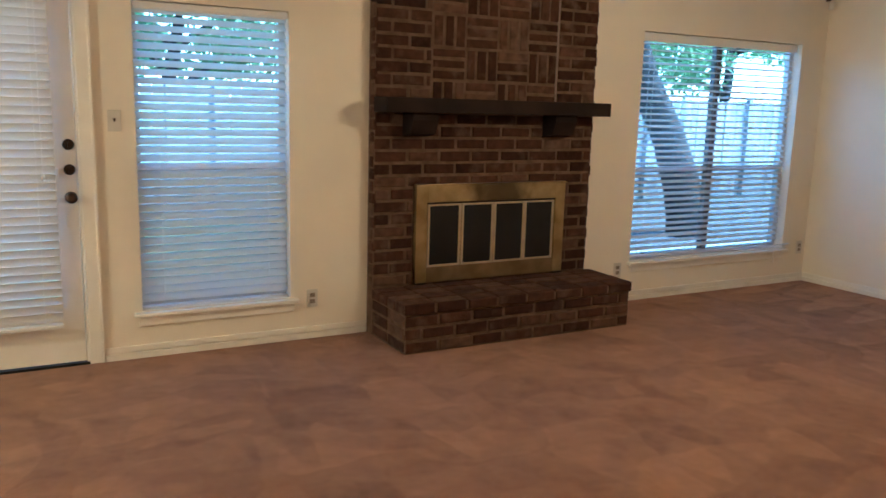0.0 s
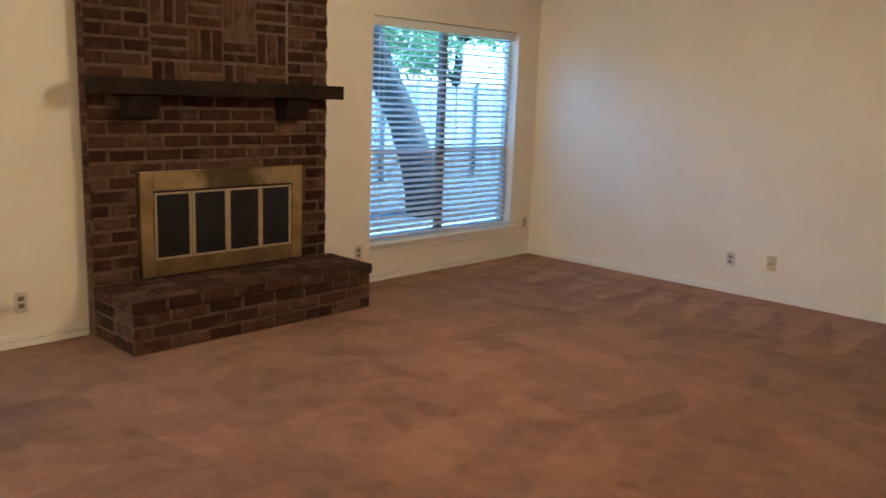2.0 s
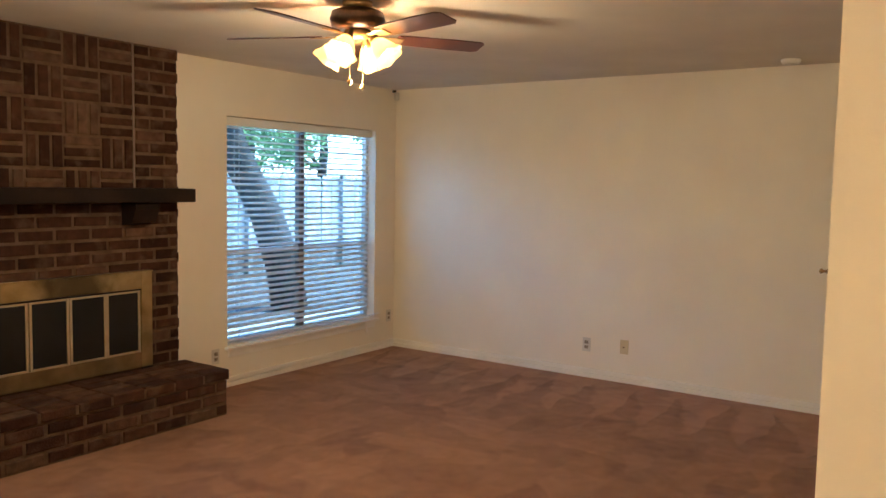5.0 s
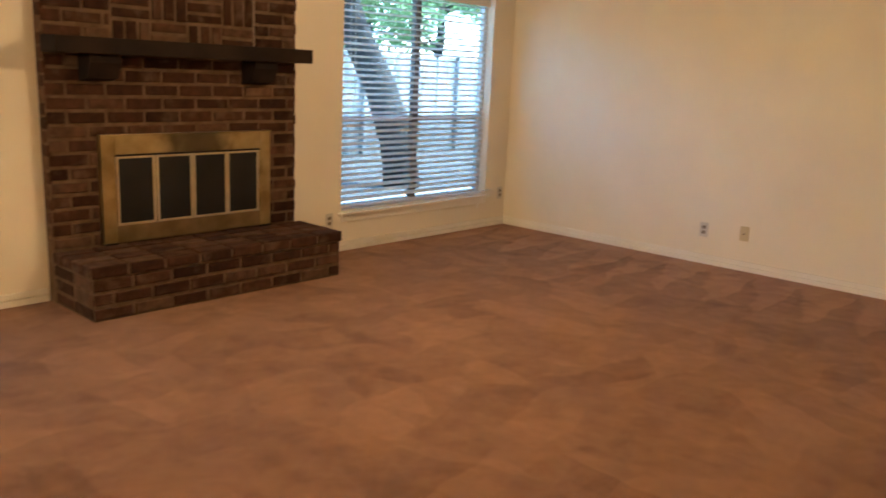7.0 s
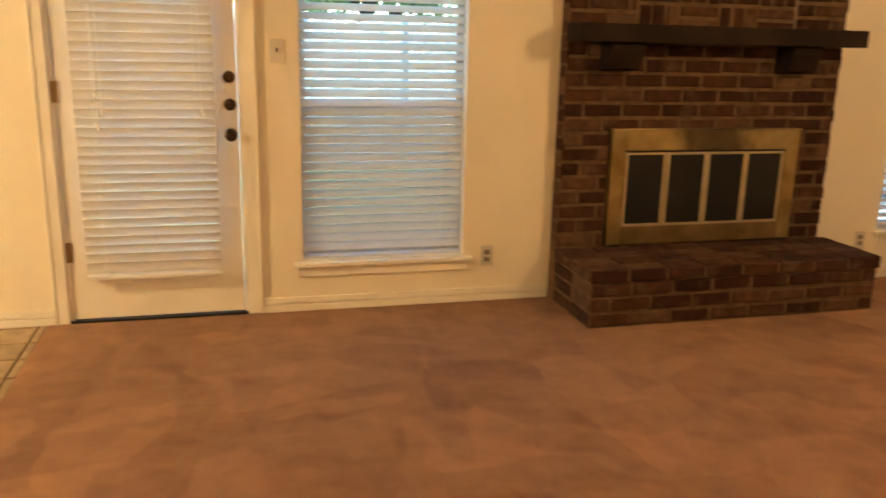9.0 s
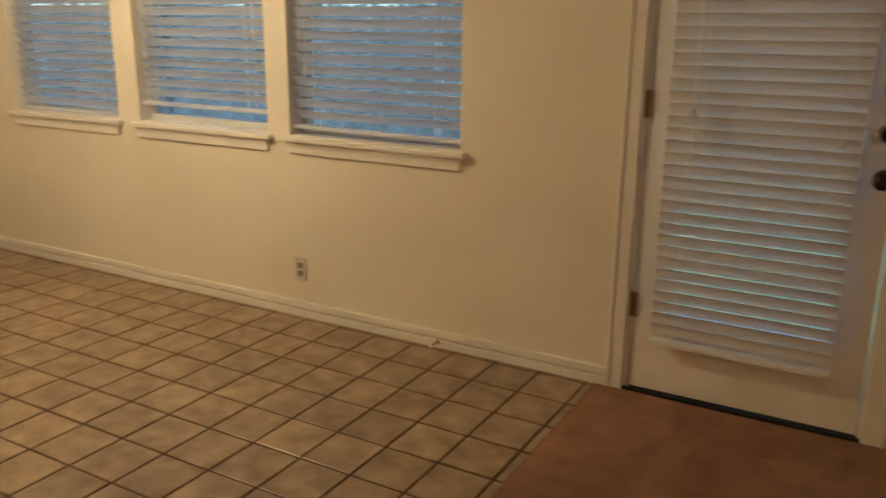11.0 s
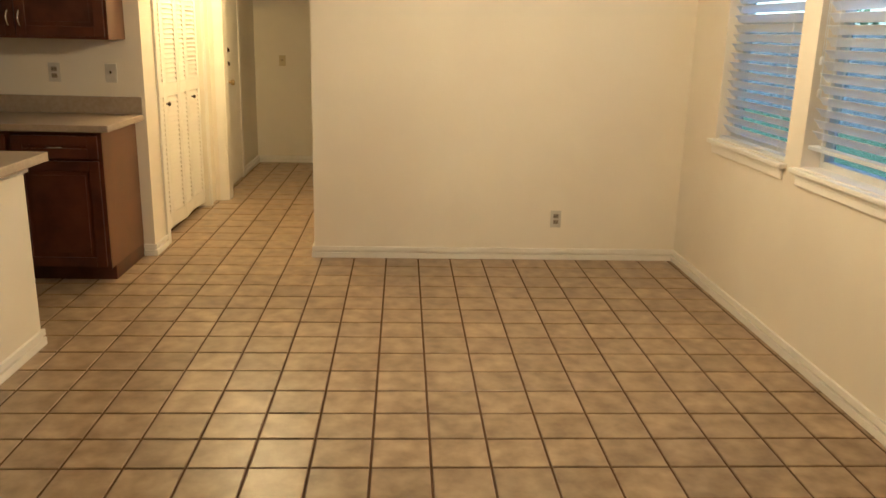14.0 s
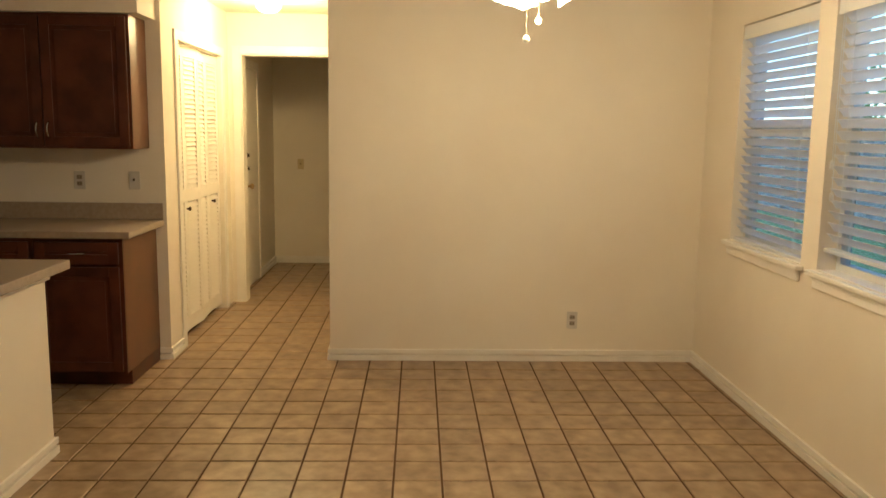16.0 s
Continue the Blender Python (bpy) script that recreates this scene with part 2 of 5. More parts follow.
def brick_material():
    """Old common brick: each one its own shade, from burnt dark to sandy brown, with pitted, mortar-smeared faces."""
    m, nd, ln, bs = nodes_of("brick")
    co = nd.new("ShaderNodeTexCoord")
    info = nd.new("ShaderNodeObjectInfo")
    own = nd.new("ShaderNodeVectorMath")
    own.operation = "MULTIPLY_ADD"
    ln.new(info.outputs["Random"], own.inputs[0])
    own.inputs[1].default_value = (37.0, 53.0, 71.0)
    ln.new(co.outputs["Object"], own.inputs[2])
    shade = nd.new("ShaderNodeValToRGB")
    stops = ((0.0, (0.026, 0.0095, 0.005)), (0.30, (0.040, 0.0155, 0.0085)), (0.55, (0.058, 0.0245, 0.0135)), (0.80, (0.078, 0.037, 0.021)), (1.0, (0.105, 0.060, 0.036)))
    while len(shade.color_ramp.elements) < len(stops):
        shade.color_ramp.elements.new(0.5)
    for e, (p, c) in zip(shade.color_ramp.elements, stops):
        e.position, e.color = p, (*c, 1)
    ln.new(info.outputs["Random"], shade.inputs["Fac"])
    big = nd.new("ShaderNodeTexNoise")
    big.inputs["Scale"].default_value, big.inputs["Detail"].default_value = 16.0, 6.0
    ln.new(own.outputs["Vector"], big.inputs["Vector"])
    blot = nd.new("ShaderNodeMapRange")
    blot.inputs["From Min"].default_value, blot.inputs["From Max"].default_value = 0.3, 0.7
    blot.inputs["To Min"].default_value, blot.inputs["To Max"].default_value = 0.62, 1.35
    ln.new(big.outputs["Fac"], blot.inputs["Value"])
    mul = nd.new("ShaderNodeMix")
    mul.data_type, mul.blend_type = "RGBA", "MULTIPLY"
    mul.inputs["Factor"].default_value = 1.0
    ln.new(shade.outputs["Color"], mul.inputs["A"])
    ln.new(blot.outputs["Result"], mul.inputs["B"])
    smear = nd.new("ShaderNodeTexNoise")
    smear.inputs["Scale"].default_value, smear.inputs["Detail"].default_value = 7.0, 8.0
    ln.new(own.outputs["Vector"], smear.inputs["Vector"])
    veil = nd.new("ShaderNodeMapRange")
    veil.inputs["From Min"].default_value, veil.inputs["From Max"].default_value = 0.54, 0.72
    veil.inputs["To Max"].default_value = 0.7
    ln.new(smear.outputs["Fac"], veil.inputs["Value"])
    mix = nd.new("ShaderNodeMix")
    mix.data_type = "RGBA"
    ln.new(veil.outputs["Result"], mix.inputs["Factor"])
    ln.new(mul.outputs["Result"], mix.inputs["A"])
    mix.inputs["B"].default_value = (0.125, 0.082, 0.052, 1)
    ln.new(mix.outputs["Result"], bs.inputs["Base Color"])
    pit = nd.new("ShaderNodeTexNoise")
    pit.inputs["Scale"].default_value, pit.inputs["Detail"].default_value = 90.0, 6.0
    ln.new(own.outputs["Vector"], pit.inputs["Vector"])
    bp = nd.new("ShaderNodeBump")
    bp.inputs["Strength"].default_value, bp.inputs["Distance"].default_value = 0.9, 0.006
    ln.new(pit.outputs["Fac"], bp.inputs["Height"])
    ln.new(bp.outputs["Normal"], bs.inputs["Normal"])
    bs.inputs["Roughness"].default_value = 0.88
    bs.inputs["Specular IOR Level"].default_value = 0.2
    return m


def sooty_brass():
    """Aged brass with a smoke stain over the middle doors."""
    m, nd, ln, bs = nodes_of("sooty_brass")
    co = nd.new("ShaderNodeTexCoord")
    big = nd.new("ShaderNodeTexNoise")
    big.inputs["Scale"].default_value, big.inputs["Detail"].default_value = 7.0, 5.0
    ln.new(co.outputs["Object"], big.inputs["Vector"])
    ramp = nd.new("ShaderNodeValToRGB")
    ramp.color_ramp.elements[0].position, ramp.color_ramp.elements[1].position = 0.35, 0.65
    ramp.color_ramp.elements[0].color, ramp.color_ramp.elements[1].color = (0.30, 0.215, 0.080, 1), (0.48, 0.36, 0.155, 1)
    ln.new(big.outputs["Fac"], ramp.inputs["Fac"])
    xyz = nd.new("ShaderNodeSeparateXYZ")
    ln.new(co.outputs["Object"], xyz.inputs["Vector"])
    off = nd.new("ShaderNodeMath")
    off.operation = "SUBTRACT"
    ln.new(xyz.outputs["X"], off.inputs[0])
    off.inputs[1].default_value = 0.93
    size = nd.new("ShaderNodeMath")
    size.operation = "ABSOLUTE"
    ln.new(off.outputs[0], size.inputs[0])
    ragged = nd.new("ShaderNodeMath")
    ragged.operation = "MULTIPLY_ADD"
    ln.new(big.outputs["Fac"], ragged.inputs[0])
    ragged.inputs[1].default_value = 0.25
    ln.new(size.outputs[0], ragged.inputs[2])
    soot = nd.new("ShaderNodeMapRange")
    soot.interpolation_type = "SMOOTHSTEP"
    soot.inputs["From Min"].default_value, soot.inputs["From Max"].default_value = 0.24, 0.42
    soot.inputs["To Min"].default_value, soot.inputs["To Max"].default_value = 0.85, 0.0
    ln.new(ragged.outputs[0], soot.inputs["Value"])
    mix = nd.new("ShaderNodeMix")
    mix.data_type = "RGBA"
    ln.new(soot.outputs["Result"], mix.inputs["Factor"])
    ln.new(ramp.outputs["Color"], mix.inputs["A"])
    mix.inputs["B"].default_value = (0.075, 0.052, 0.028, 1)
    ln.new(mix.outputs["Result"], bs.inputs["Base Color"])
    bs.inputs["Metallic"].default_value = 0.8
    bs.inputs["Roughness"].default_value = 0.36
    return m


WALL = surf("wall_paint", (0.77, 0.70, 0.58), (0.82, 0.76, 0.64), 1.3, 0.7, 0.25, 90.0, depth=0.003, spec=0.3)
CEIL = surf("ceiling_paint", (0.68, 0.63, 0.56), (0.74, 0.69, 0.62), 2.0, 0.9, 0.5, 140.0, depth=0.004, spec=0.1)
TRIM = surf("trim_paint", (0.80, 0.76, 0.68), (0.86, 0.82, 0.75), 4.0, 0.38, 0.06, 60.0)
SLAT = slat_material("blind_vinyl", 0.56)
SLAT_D = slat_material("door_blind_vinyl", 0.07)
CARPET = carpet_material()
TILE = surf("floor_tile_glaze", (0.20, 0.137, 0.078), (0.40, 0.295, 0.18), 11.0, 0.34, 0.12, 60.0, each=0.10, spread=(0.3, 0.7))
TILE_J = surf("floor_tile_glaze_cut", (0.20, 0.137, 0.078), (0.40, 0.295, 0.18), 11.0, 0.34, 0.12, 60.0, each=0.10, island=True, spread=(0.3, 0.7))
GROUT = surf("grout", (0.056, 0.024, 0.009), (0.090, 0.042, 0.018), 12.0, 0.9, 0.4, 150.0)
BRICK = brick_material()
MORTAR = surf("mortar", (0.096, 0.059, 0.034), (0.152, 0.099, 0.061), 14.0, 0.95, 0.8, 160.0, depth=0.004, spec=0.1)
CAULK = surf("old_caulk", (0.15, 0.11, 0.075), (0.20, 0.15, 0.105), 12.0, 0.8, 0.4, 90.0)
BEAM = surf("dark_stained_beam", (0.010, 0.006, 0.0045), (0.022, 0.013, 0.009), 5.0, 0.75, 0.5, 60.0, depth=0.004, spec=0.15)
BRASS = surf("antique_brass", (0.30, 0.215, 0.080), (0.48, 0.36, 0.155), 7.0, 0.34, 0.05, 90.0, metal=0.85)
BRASS_D = surf("tarnished_brass", (0.20, 0.135, 0.06), (0.30, 0.21, 0.10), 7.0, 0.45, 0.05, 90.0, metal=0.8)
BRASS_S = sooty_brass()
BRASS_P = surf("pale_brass_edge", (0.50, 0.41, 0.24), (0.64, 0.54, 0.34), 9.0, 0.32, 0.03, 90.0, metal=0.7)
DARKGLASS = surf("smoked_glass", (0.010, 0.010, 0.010), (0.018, 0.017, 0.016), 3.0, 0.34, 0.01, 30.0, spec=0.25)
BLACK = surf("black_metal", (0.012, 0.011, 0.010), (0.028, 0.025, 0.022), 8.0, 0.45, 0.1, 80.0, metal=0.5)
BRONZE = surf("oil_rubbed_bronze", (0.030, 0.018, 0.012), (0.07, 0.042, 0.026), 18.0, 0.35, 0.05, 80.0, metal=0.8)
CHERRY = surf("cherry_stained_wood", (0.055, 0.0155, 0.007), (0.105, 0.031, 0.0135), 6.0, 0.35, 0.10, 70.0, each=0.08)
# same cherry painted lighter, for the light falling on the exposed end sides
CHERRY_LIT = surf("cherry_stained_lit_side", (0.125, 0.058, 0.027), (0.17, 0.080, 0.040), 5.0, 0.42, 0.08, 70.0)
COUNTER = surf("laminate_counter", (0.33, 0.265, 0.20), (0.38, 0.31, 0.24), 45.0, 0.35, 0.03, 150.0)
SOCKET = surf("socket_face", (0.24, 0.20, 0.155), (0.30, 0.25, 0.20), 8.0, 0.4, 0.02, 60.0)
PLATE = surf("switch_plate", (0.56, 0.53, 0.47), (0.63, 0.60, 0.54), 8.0, 0.35, 0.02, 60.0)
PLATE_Y = surf("yellowed_plate", (0.52, 0.42, 0.24), (0.60, 0.50, 0.30), 8.0, 0.35, 0.02, 60.0)
CHROME = surf("brushed_nickel", (0.55, 0.52, 0.48), (0.68, 0.65, 0.60), 9.0, 0.25, 0.03, 90.0, metal=1.0)
FANWOOD = surf("fan_blade_wood", (0.04, 0.012, 0.008), (0.075, 0.024, 0.015), 8.0, 0.35, 0.05, 80.0)
ALU = surf("window_vinyl", (0.60, 0.60, 0.58), (0.68, 0.68, 0.66), 6.0, 0.4, 0.04, 70.0)
ALU_D = surf("window_bronze_frame", (0.10, 0.09, 0.085), (0.16, 0.145, 0.135), 6.0, 0.45, 0.05, 70.0, metal=0.4)
SCREEN = screen_material()
PANE = glass_material("window_glass", (0.88, 0.97, 1.0))
SHADE = glow_material("lit_shade_glass", (1.0, 0.42, 0.05), 0.30, (0.85, 0.46, 0.12))
BULB = glow_material("lit_bulb", (1.0, 0.80, 0.50), 8.0, (0.9, 0.85, 0.75))
SHADE_W = glow_material("lit_white_glass", (1.0, 0.78, 0.48), 2.6, (0.9, 0.85, 0.75))
GRASS = surf("lawn", (0.08, 0.14, 0.065), (0.14, 0.21, 0.105), 5.0, 0.95, 0.9, 60.0, depth=0.02)
CONCRETE = surf("patio_concrete", (0.42, 0.41, 0.38), (0.55, 0.53, 0.50), 3.0, 0.9, 0.4, 90.0)
FENCE = surf("weathered_fence_wood", (0.17, 0.17, 0.17), (0.28, 0.28, 0.28), 4.0, 0.9, 0.5, 40.0, each=0.15)
BARK = surf("tree_bark", (0.011, 0.0095, 0.008), (0.028, 0.024, 0.020), 9.0, 0.95, 1.0, 30.0, depth=0.02)
LEAF = leaf_material()
# grey darker than the patio, with the shade of the yard in its colour
GROUND_SHADE = surf("shaded_grey_ground", (0.15, 0.15, 0.145), (0.27, 0.265, 0.255), 26.0, 0.95, 1.0, 90.0, depth=0.02)


# ---- mesh helpers ----
def box(bm, x0, x1, y0, y1, z0, z1, bevel=0.0, m=None):
    """Adds a box, with its edges rounded off by bevel, to bm."""
    r = bmesh.ops.create_cube(bm, size=1.0)
    vs = r["verts"]
    for v in vs:
        v.co = Vector((x0 + (v.co.x + 0.5) * (x1 - x0), y0 + (v.co.y + 0.5) * (y1 - y0), z0 + (v.co.z + 0.5) * (z1 - z0)))
    if bevel:
        es = list({e for v in vs for e in v.link_edges})
        r = bmesh.ops.bevel(bm, geom=es, offset=bevel, segments=2, affect="EDGES", profile=0.6)
        vs = list({v for f in r["faces"] for v in f.verts} | {v for v in vs if v.is_valid})
    if m is not None:
        bmesh.ops.transform(bm, matrix=m, verts=vs)
    return vs


def boxes(*specs, bevel=0.0):
    bm = bmesh.new()
    for s in specs:
        box(bm, *s, bevel=bevel)
    return bm


def lathe(profile, steps=20, m=None, bm=None):
    """Turns a profile of (radius, height) round the z axis."""
    bm = bm or bmesh.new()
    rings = []
    made = []
    for r, z in profile:
        ring = [bm.verts.new((max(r, 1e-4) * math.cos(2 * math.pi * i / steps), max(r, 1e-4) * math.sin(2 * math.pi * i / steps), z)) for i in range(steps)]
        rings.append(ring)
        made += ring
    for a, b in zip(rings, rings[1:]):
        for i in range(steps):
            f = bm.faces.new((a[i], a[(i + 1) % steps], b[(i + 1) % steps], b[i]))
            f.smooth = True
    for ring in (rings[0], rings[-1]):
        try:
            bm.faces.new(ring)
        except ValueError:
            pass
    if m is not None:
        bmesh.ops.transform(bm, matrix=m, verts=made)
    return bm


def mesh_of(name, bm, material):
    bmesh.ops.recalc_face_normals(bm, faces=bm.faces[:])
    me = bpy.data.meshes.new(name)
    bm.to_mesh(me)
    bm.free()
    me.materials.append(material)
    return me


def part(name, bm, material, parent=None, label=""):
    ob = new(name, mesh_of(name, bm, material))
    ob.parent = parent
    return tagged(ob, label) if label else ob


def piece(name, me, parent, m):
    ob = new(name, me)
    ob.parent = parent
    ob.matrix_local = m
    return ob


def thing(name, m, label, category, group="", kind=""):
    ob = new(name)
    ob.empty_display_size = 0.1
    ob.matrix_world = m
    return tagged(ob, label, category, group, kind)


def setting(name, bm, material, label, category):
    return tagged(part(name, bm, material), label, category, "", "structure")


def wall_mesh(axis, a0, a1, z0, z1, face, back, openings=()):
    """A wall along an axis between two planes, with openings (a, a, z, z) cut right through it."""
    us = sorted({a0, a1, *[o[i] for o in openings for i in (0, 1)]})
    zs = sorted({z0, z1, *[o[i] for o in openings for i in (2, 3)]})
    bm = bmesh.new()

    def solid(i, k):
        if not (0 <= i < len(us) - 1 and 0 <= k < len(zs) - 1):
            return False
        u, z = (us[i] + us[i + 1]) / 2, (zs[k] + zs[k + 1]) / 2
        return not any(o[0] < u < o[1] and o[2] < z < o[3] for o in openings)

    def quad(pts):
        bm.faces.new([bm.verts.new((u, v, z) if axis == "x" else (v, u, z)) for u, v, z in pts])

    for i in range(len(us) - 1):
        for k in range(len(zs) - 1):
            if not solid(i, k):
                continue
            u, w, z, t = us[i], us[i + 1], zs[k], zs[k + 1]
            for v in (face, back):
                quad(((u, v, z), (w, v, z), (w, v, t), (u, v, t)))
            if not solid(i - 1, k):
                quad(((u, face, z), (u, back, z), (u, back, t), (u, face, t)))
            if not solid(i + 1, k):
                quad(((w, face, z), (w, back, z), (w, back, t), (w, face, t)))
            if not solid(i, k - 1):
                quad(((u, face, z), (w, face, z), (w, back, z), (u, back, z)))
            if not solid(i, k + 1):
                quad(((u, face, t), (w, face, t), (w, back, t), (u, back, t)))
    bmesh.ops.remove_doubles(bm, verts=bm.verts[:], dist=1e-5)
    return bm


# ---- large structure ----
H = 2.44
EAST, WEST, SOUTH = 4.25, -6.77, -6.60
NEAR = (-0.60, -4.561)  # outside corner beside the entry
PANTRY_Y, HALL_N, HALL_X, BACK_X = -3.43, -2.40, -8.55, -10.65
CARPET_X = -2.62
W1 = (-1.37, -0.505, 0.268, 1.975)
W2 = (2.21, 3.955, 0.309, 2.043)
W3 = (-6.25, -5.36, 0.892, 2.115)
W4 = (-5.20, -4.315, 0.892, 2.115)
W5 = (-4.18, -3.27, 0.892, 2.115)
DOOR = (-2.52, -1.65, 0.0, 2.06)

setting("wall_north", wall_mesh("x", WEST - 0.15, EAST + 0.15, -0.02, H, 0.0, 0.15, (W1, W2, W3, W4, W5, (DOOR[0], DOOR[1], -0.02, DOOR[3]))), WALL, "cream painted wall with windows, a glazed door and fireplace", "wall")
setting("wall_east", wall_mesh("y", SOUTH, 0.0, -0.02, H, EAST, EAST + 0.15), WALL, "plain cream painted plaster wall beside the carpet", "wall")
setting("wall_south_living", wall_mesh("x", NEAR[0], EAST, -0.02, H, NEAR[1], NEAR[1] - 0.15), WALL, "cream painted wall ending in an outside corner", "wall")
setting("wall_entry", wall_mesh("y", SOUTH, NEAR[1] - 0.15, -0.02, H, NEAR[0], NEAR[0] + 0.15), WALL, "cream painted wall of the entry passage", "wall")
setting("wall_south", wall_mesh("x", WEST - 0.15, EAST + 0.15, -0.02, H, SOUTH, SOUTH - 0.15), WALL, "plain cream painted wall closing the rooms", "wall")
setting("wall_west", wall_mesh("y", HALL_N, 0.0, -0.02, H, WEST, WEST - 0.15), WALL, "bare cream painted dining room end wall", "wall")
setting("wall_hall_north", wall_mesh("x", HALL_X, WEST - 0.15, -0.02, H, HALL_N, HALL_N + 0.15), WALL, "cream painted hallway side wall", "wall")
setting("wall_pantry", wall_mesh("x", HALL_X, WEST, -0.02, H, PANTRY_Y, PANTRY_Y - 0.15, ((-8.30, -7.09, -0.02, 2.075),)), WALL, "cream painted hallway wall with a pantry opening", "wall")
setting("wall_kitchen", wall_mesh("y", SOUTH, PANTRY_Y - 0.15, -0.02, H, WEST, WEST - 0.15), WALL, "painted kitchen wall behind the cabinets", "wall")
setting("wall_pantry_back", wall_mesh("x", HALL_X, WEST - 0.15, -0.02, H, -4.10, -4.20), WALL, "plain back wall inside the pantry closet", "wall")
setting("wall_kitchen_east", wall_mesh("y", SOUTH, -4.35, -0.02, H, -2.98, -3.10), WALL, "plain cream wall between kitchen and entry", "wall")
setting("wall_pantry_side", wall_mesh("y", -4.10, PANTRY_Y - 0.15, -0.02, H, -8.40, -8.55), WALL, "plain side wall inside the pantry closet", "wall")
setting("wall_hall_end", wall_mesh("y", PANTRY_Y - 0.15, HALL_N + 0.15, -0.02, H, HALL_X, HALL_X - 0.15, ((-3.33, -2.53, -0.02, 2.112),)), WALL, "cream hallway end wall with a doorway", "wall")
setting("wall_back_south", wall_mesh("x", BACK_X, HALL_X - 0.15, -0.02, H, PANTRY_Y, PANTRY_Y - 0.15), WALL, "dim cream wall of the back room", "wall")
setting("wall_back_west", wall_mesh("y", PANTRY_Y - 0.15, -1.45, -0.02, H, BACK_X, BACK_X - 0.15), WALL, "dim cream end wall of the back room", "wall")
setting("wall_back_north", wall_mesh("x", BACK_X, HALL_X, -0.02, H, -1.60, -1.45), WALL, "dim cream side wall of the back room", "wall")
setting("wall_back_east", wall_mesh("y", HALL_N + 0.15, -1.60, -0.02, H, HALL_X - 0.15, HALL_X), WALL, "dim cream inner wall of the back room", "wall")
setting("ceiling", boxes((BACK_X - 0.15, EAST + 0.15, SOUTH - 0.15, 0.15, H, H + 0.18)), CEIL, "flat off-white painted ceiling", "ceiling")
setting("floor_slab", boxes((BACK_X - 0.15, EAST + 0.15, SOUTH - 0.15, 0.15, -0.20, -0.022)), CONCRETE, "concrete slab under the floors", "floor")


def carpet():
    """One sheet with slight unevenness and a rounded tucked edge."""
    bm = bmesh.new()
    nx, ny = 70, 68
    x0, x1, y0, y1 = CARPET_X, EAST, SOUTH, 0.0
    grid = []
    for i in range(nx + 1):
        col = []
        for j in range(ny + 1):
            x, y = x0 + (x1 - x0) * i / nx, y0 + (y1 - y0) * j / ny
            z = 0.004 * noise.noise(Vector((x * 1.3, y * 1.3, 0.0)))
            if i == 0:
                x, z = x0 - 0.006 + 0.004 * noise.noise(Vector((0.0, y * 9.0, 3.0))), -0.006
            elif i == 1:
                x, z = x0 + 0.010, 0.002
            col.append(bm.verts.new((x, y, z)))
        grid.append(col)
    for i in range(nx):
        for j in range(ny):
            bm.faces.new((grid[i][j], grid[i + 1][j], grid[i + 1][j + 1], grid[i][j + 1])).smooth = True
    return bm


setting("floor_carpet", carpet(), CARPET, "reddish brown cut-pile carpet with vacuum marks", "carpet")


def run_board(bm, axis, a0, a1, face, out):
    """Skirting with a stepped top along a wall face; out is the side that it stands proud of."""
    for t, z0, z1 in ((0.017, 0.0, 0.036), (0.002, 0.036, 0.046), (0.014, 0.046, 0.076)):
        lo, hi = sorted((face, face + out * t))
        if axis == "x":
            box(bm, a0, a1, lo, hi, z0, z1, 0.002)
        else:
            box(bm, lo, hi, a0, a1, z0, z1, 0.002)


def baseboard(name, runs, label):
    bm = bmesh.new()
    for r in runs:
        run_board(bm, *r)
    setting(name, bm, TRIM, label, "baseboard")


baseboard("baseboard", (("x", WEST, -2.585, 0.0, -1), ("x", -1.575, -0.003, 0.0, -1), ("x", 1.705, EAST, 0.0, -1)), "cream painted skirting along the window wall")
baseboard("baseboard_east", (("y", NEAR[1], -0.013, EAST, -1),), "cream painted skirting along the carpet")
baseboard("baseboard_corner", (("x", NEAR[0], EAST - 0.013, NEAR[1], 1), ("y", SOUTH, NEAR[1] + 0.013, NEAR[0], -1)), "cream painted skirting round the outside corner")
baseboard("baseboard_west", (("y", HALL_N, -0.013, WEST, 1), ("x", HALL_X, WEST + 0.013, HALL_N, -1)), "cream painted skirting under the bare wall")
baseboard("baseboard_pantry", (("x", -7.02, WEST + 0.013, PANTRY_Y, 1), ("y", PANTRY_Y - 0.07, PANTRY_Y, WEST, 1)), "cream painted skirting at the hallway corner")
baseboard("baseboard_back", (("y", PANTRY_Y, -1.60, BACK_X, 1), ("x", BACK_X + 0.013, -9.75, PANTRY_Y, 1)), "cream painted skirting in the back room")


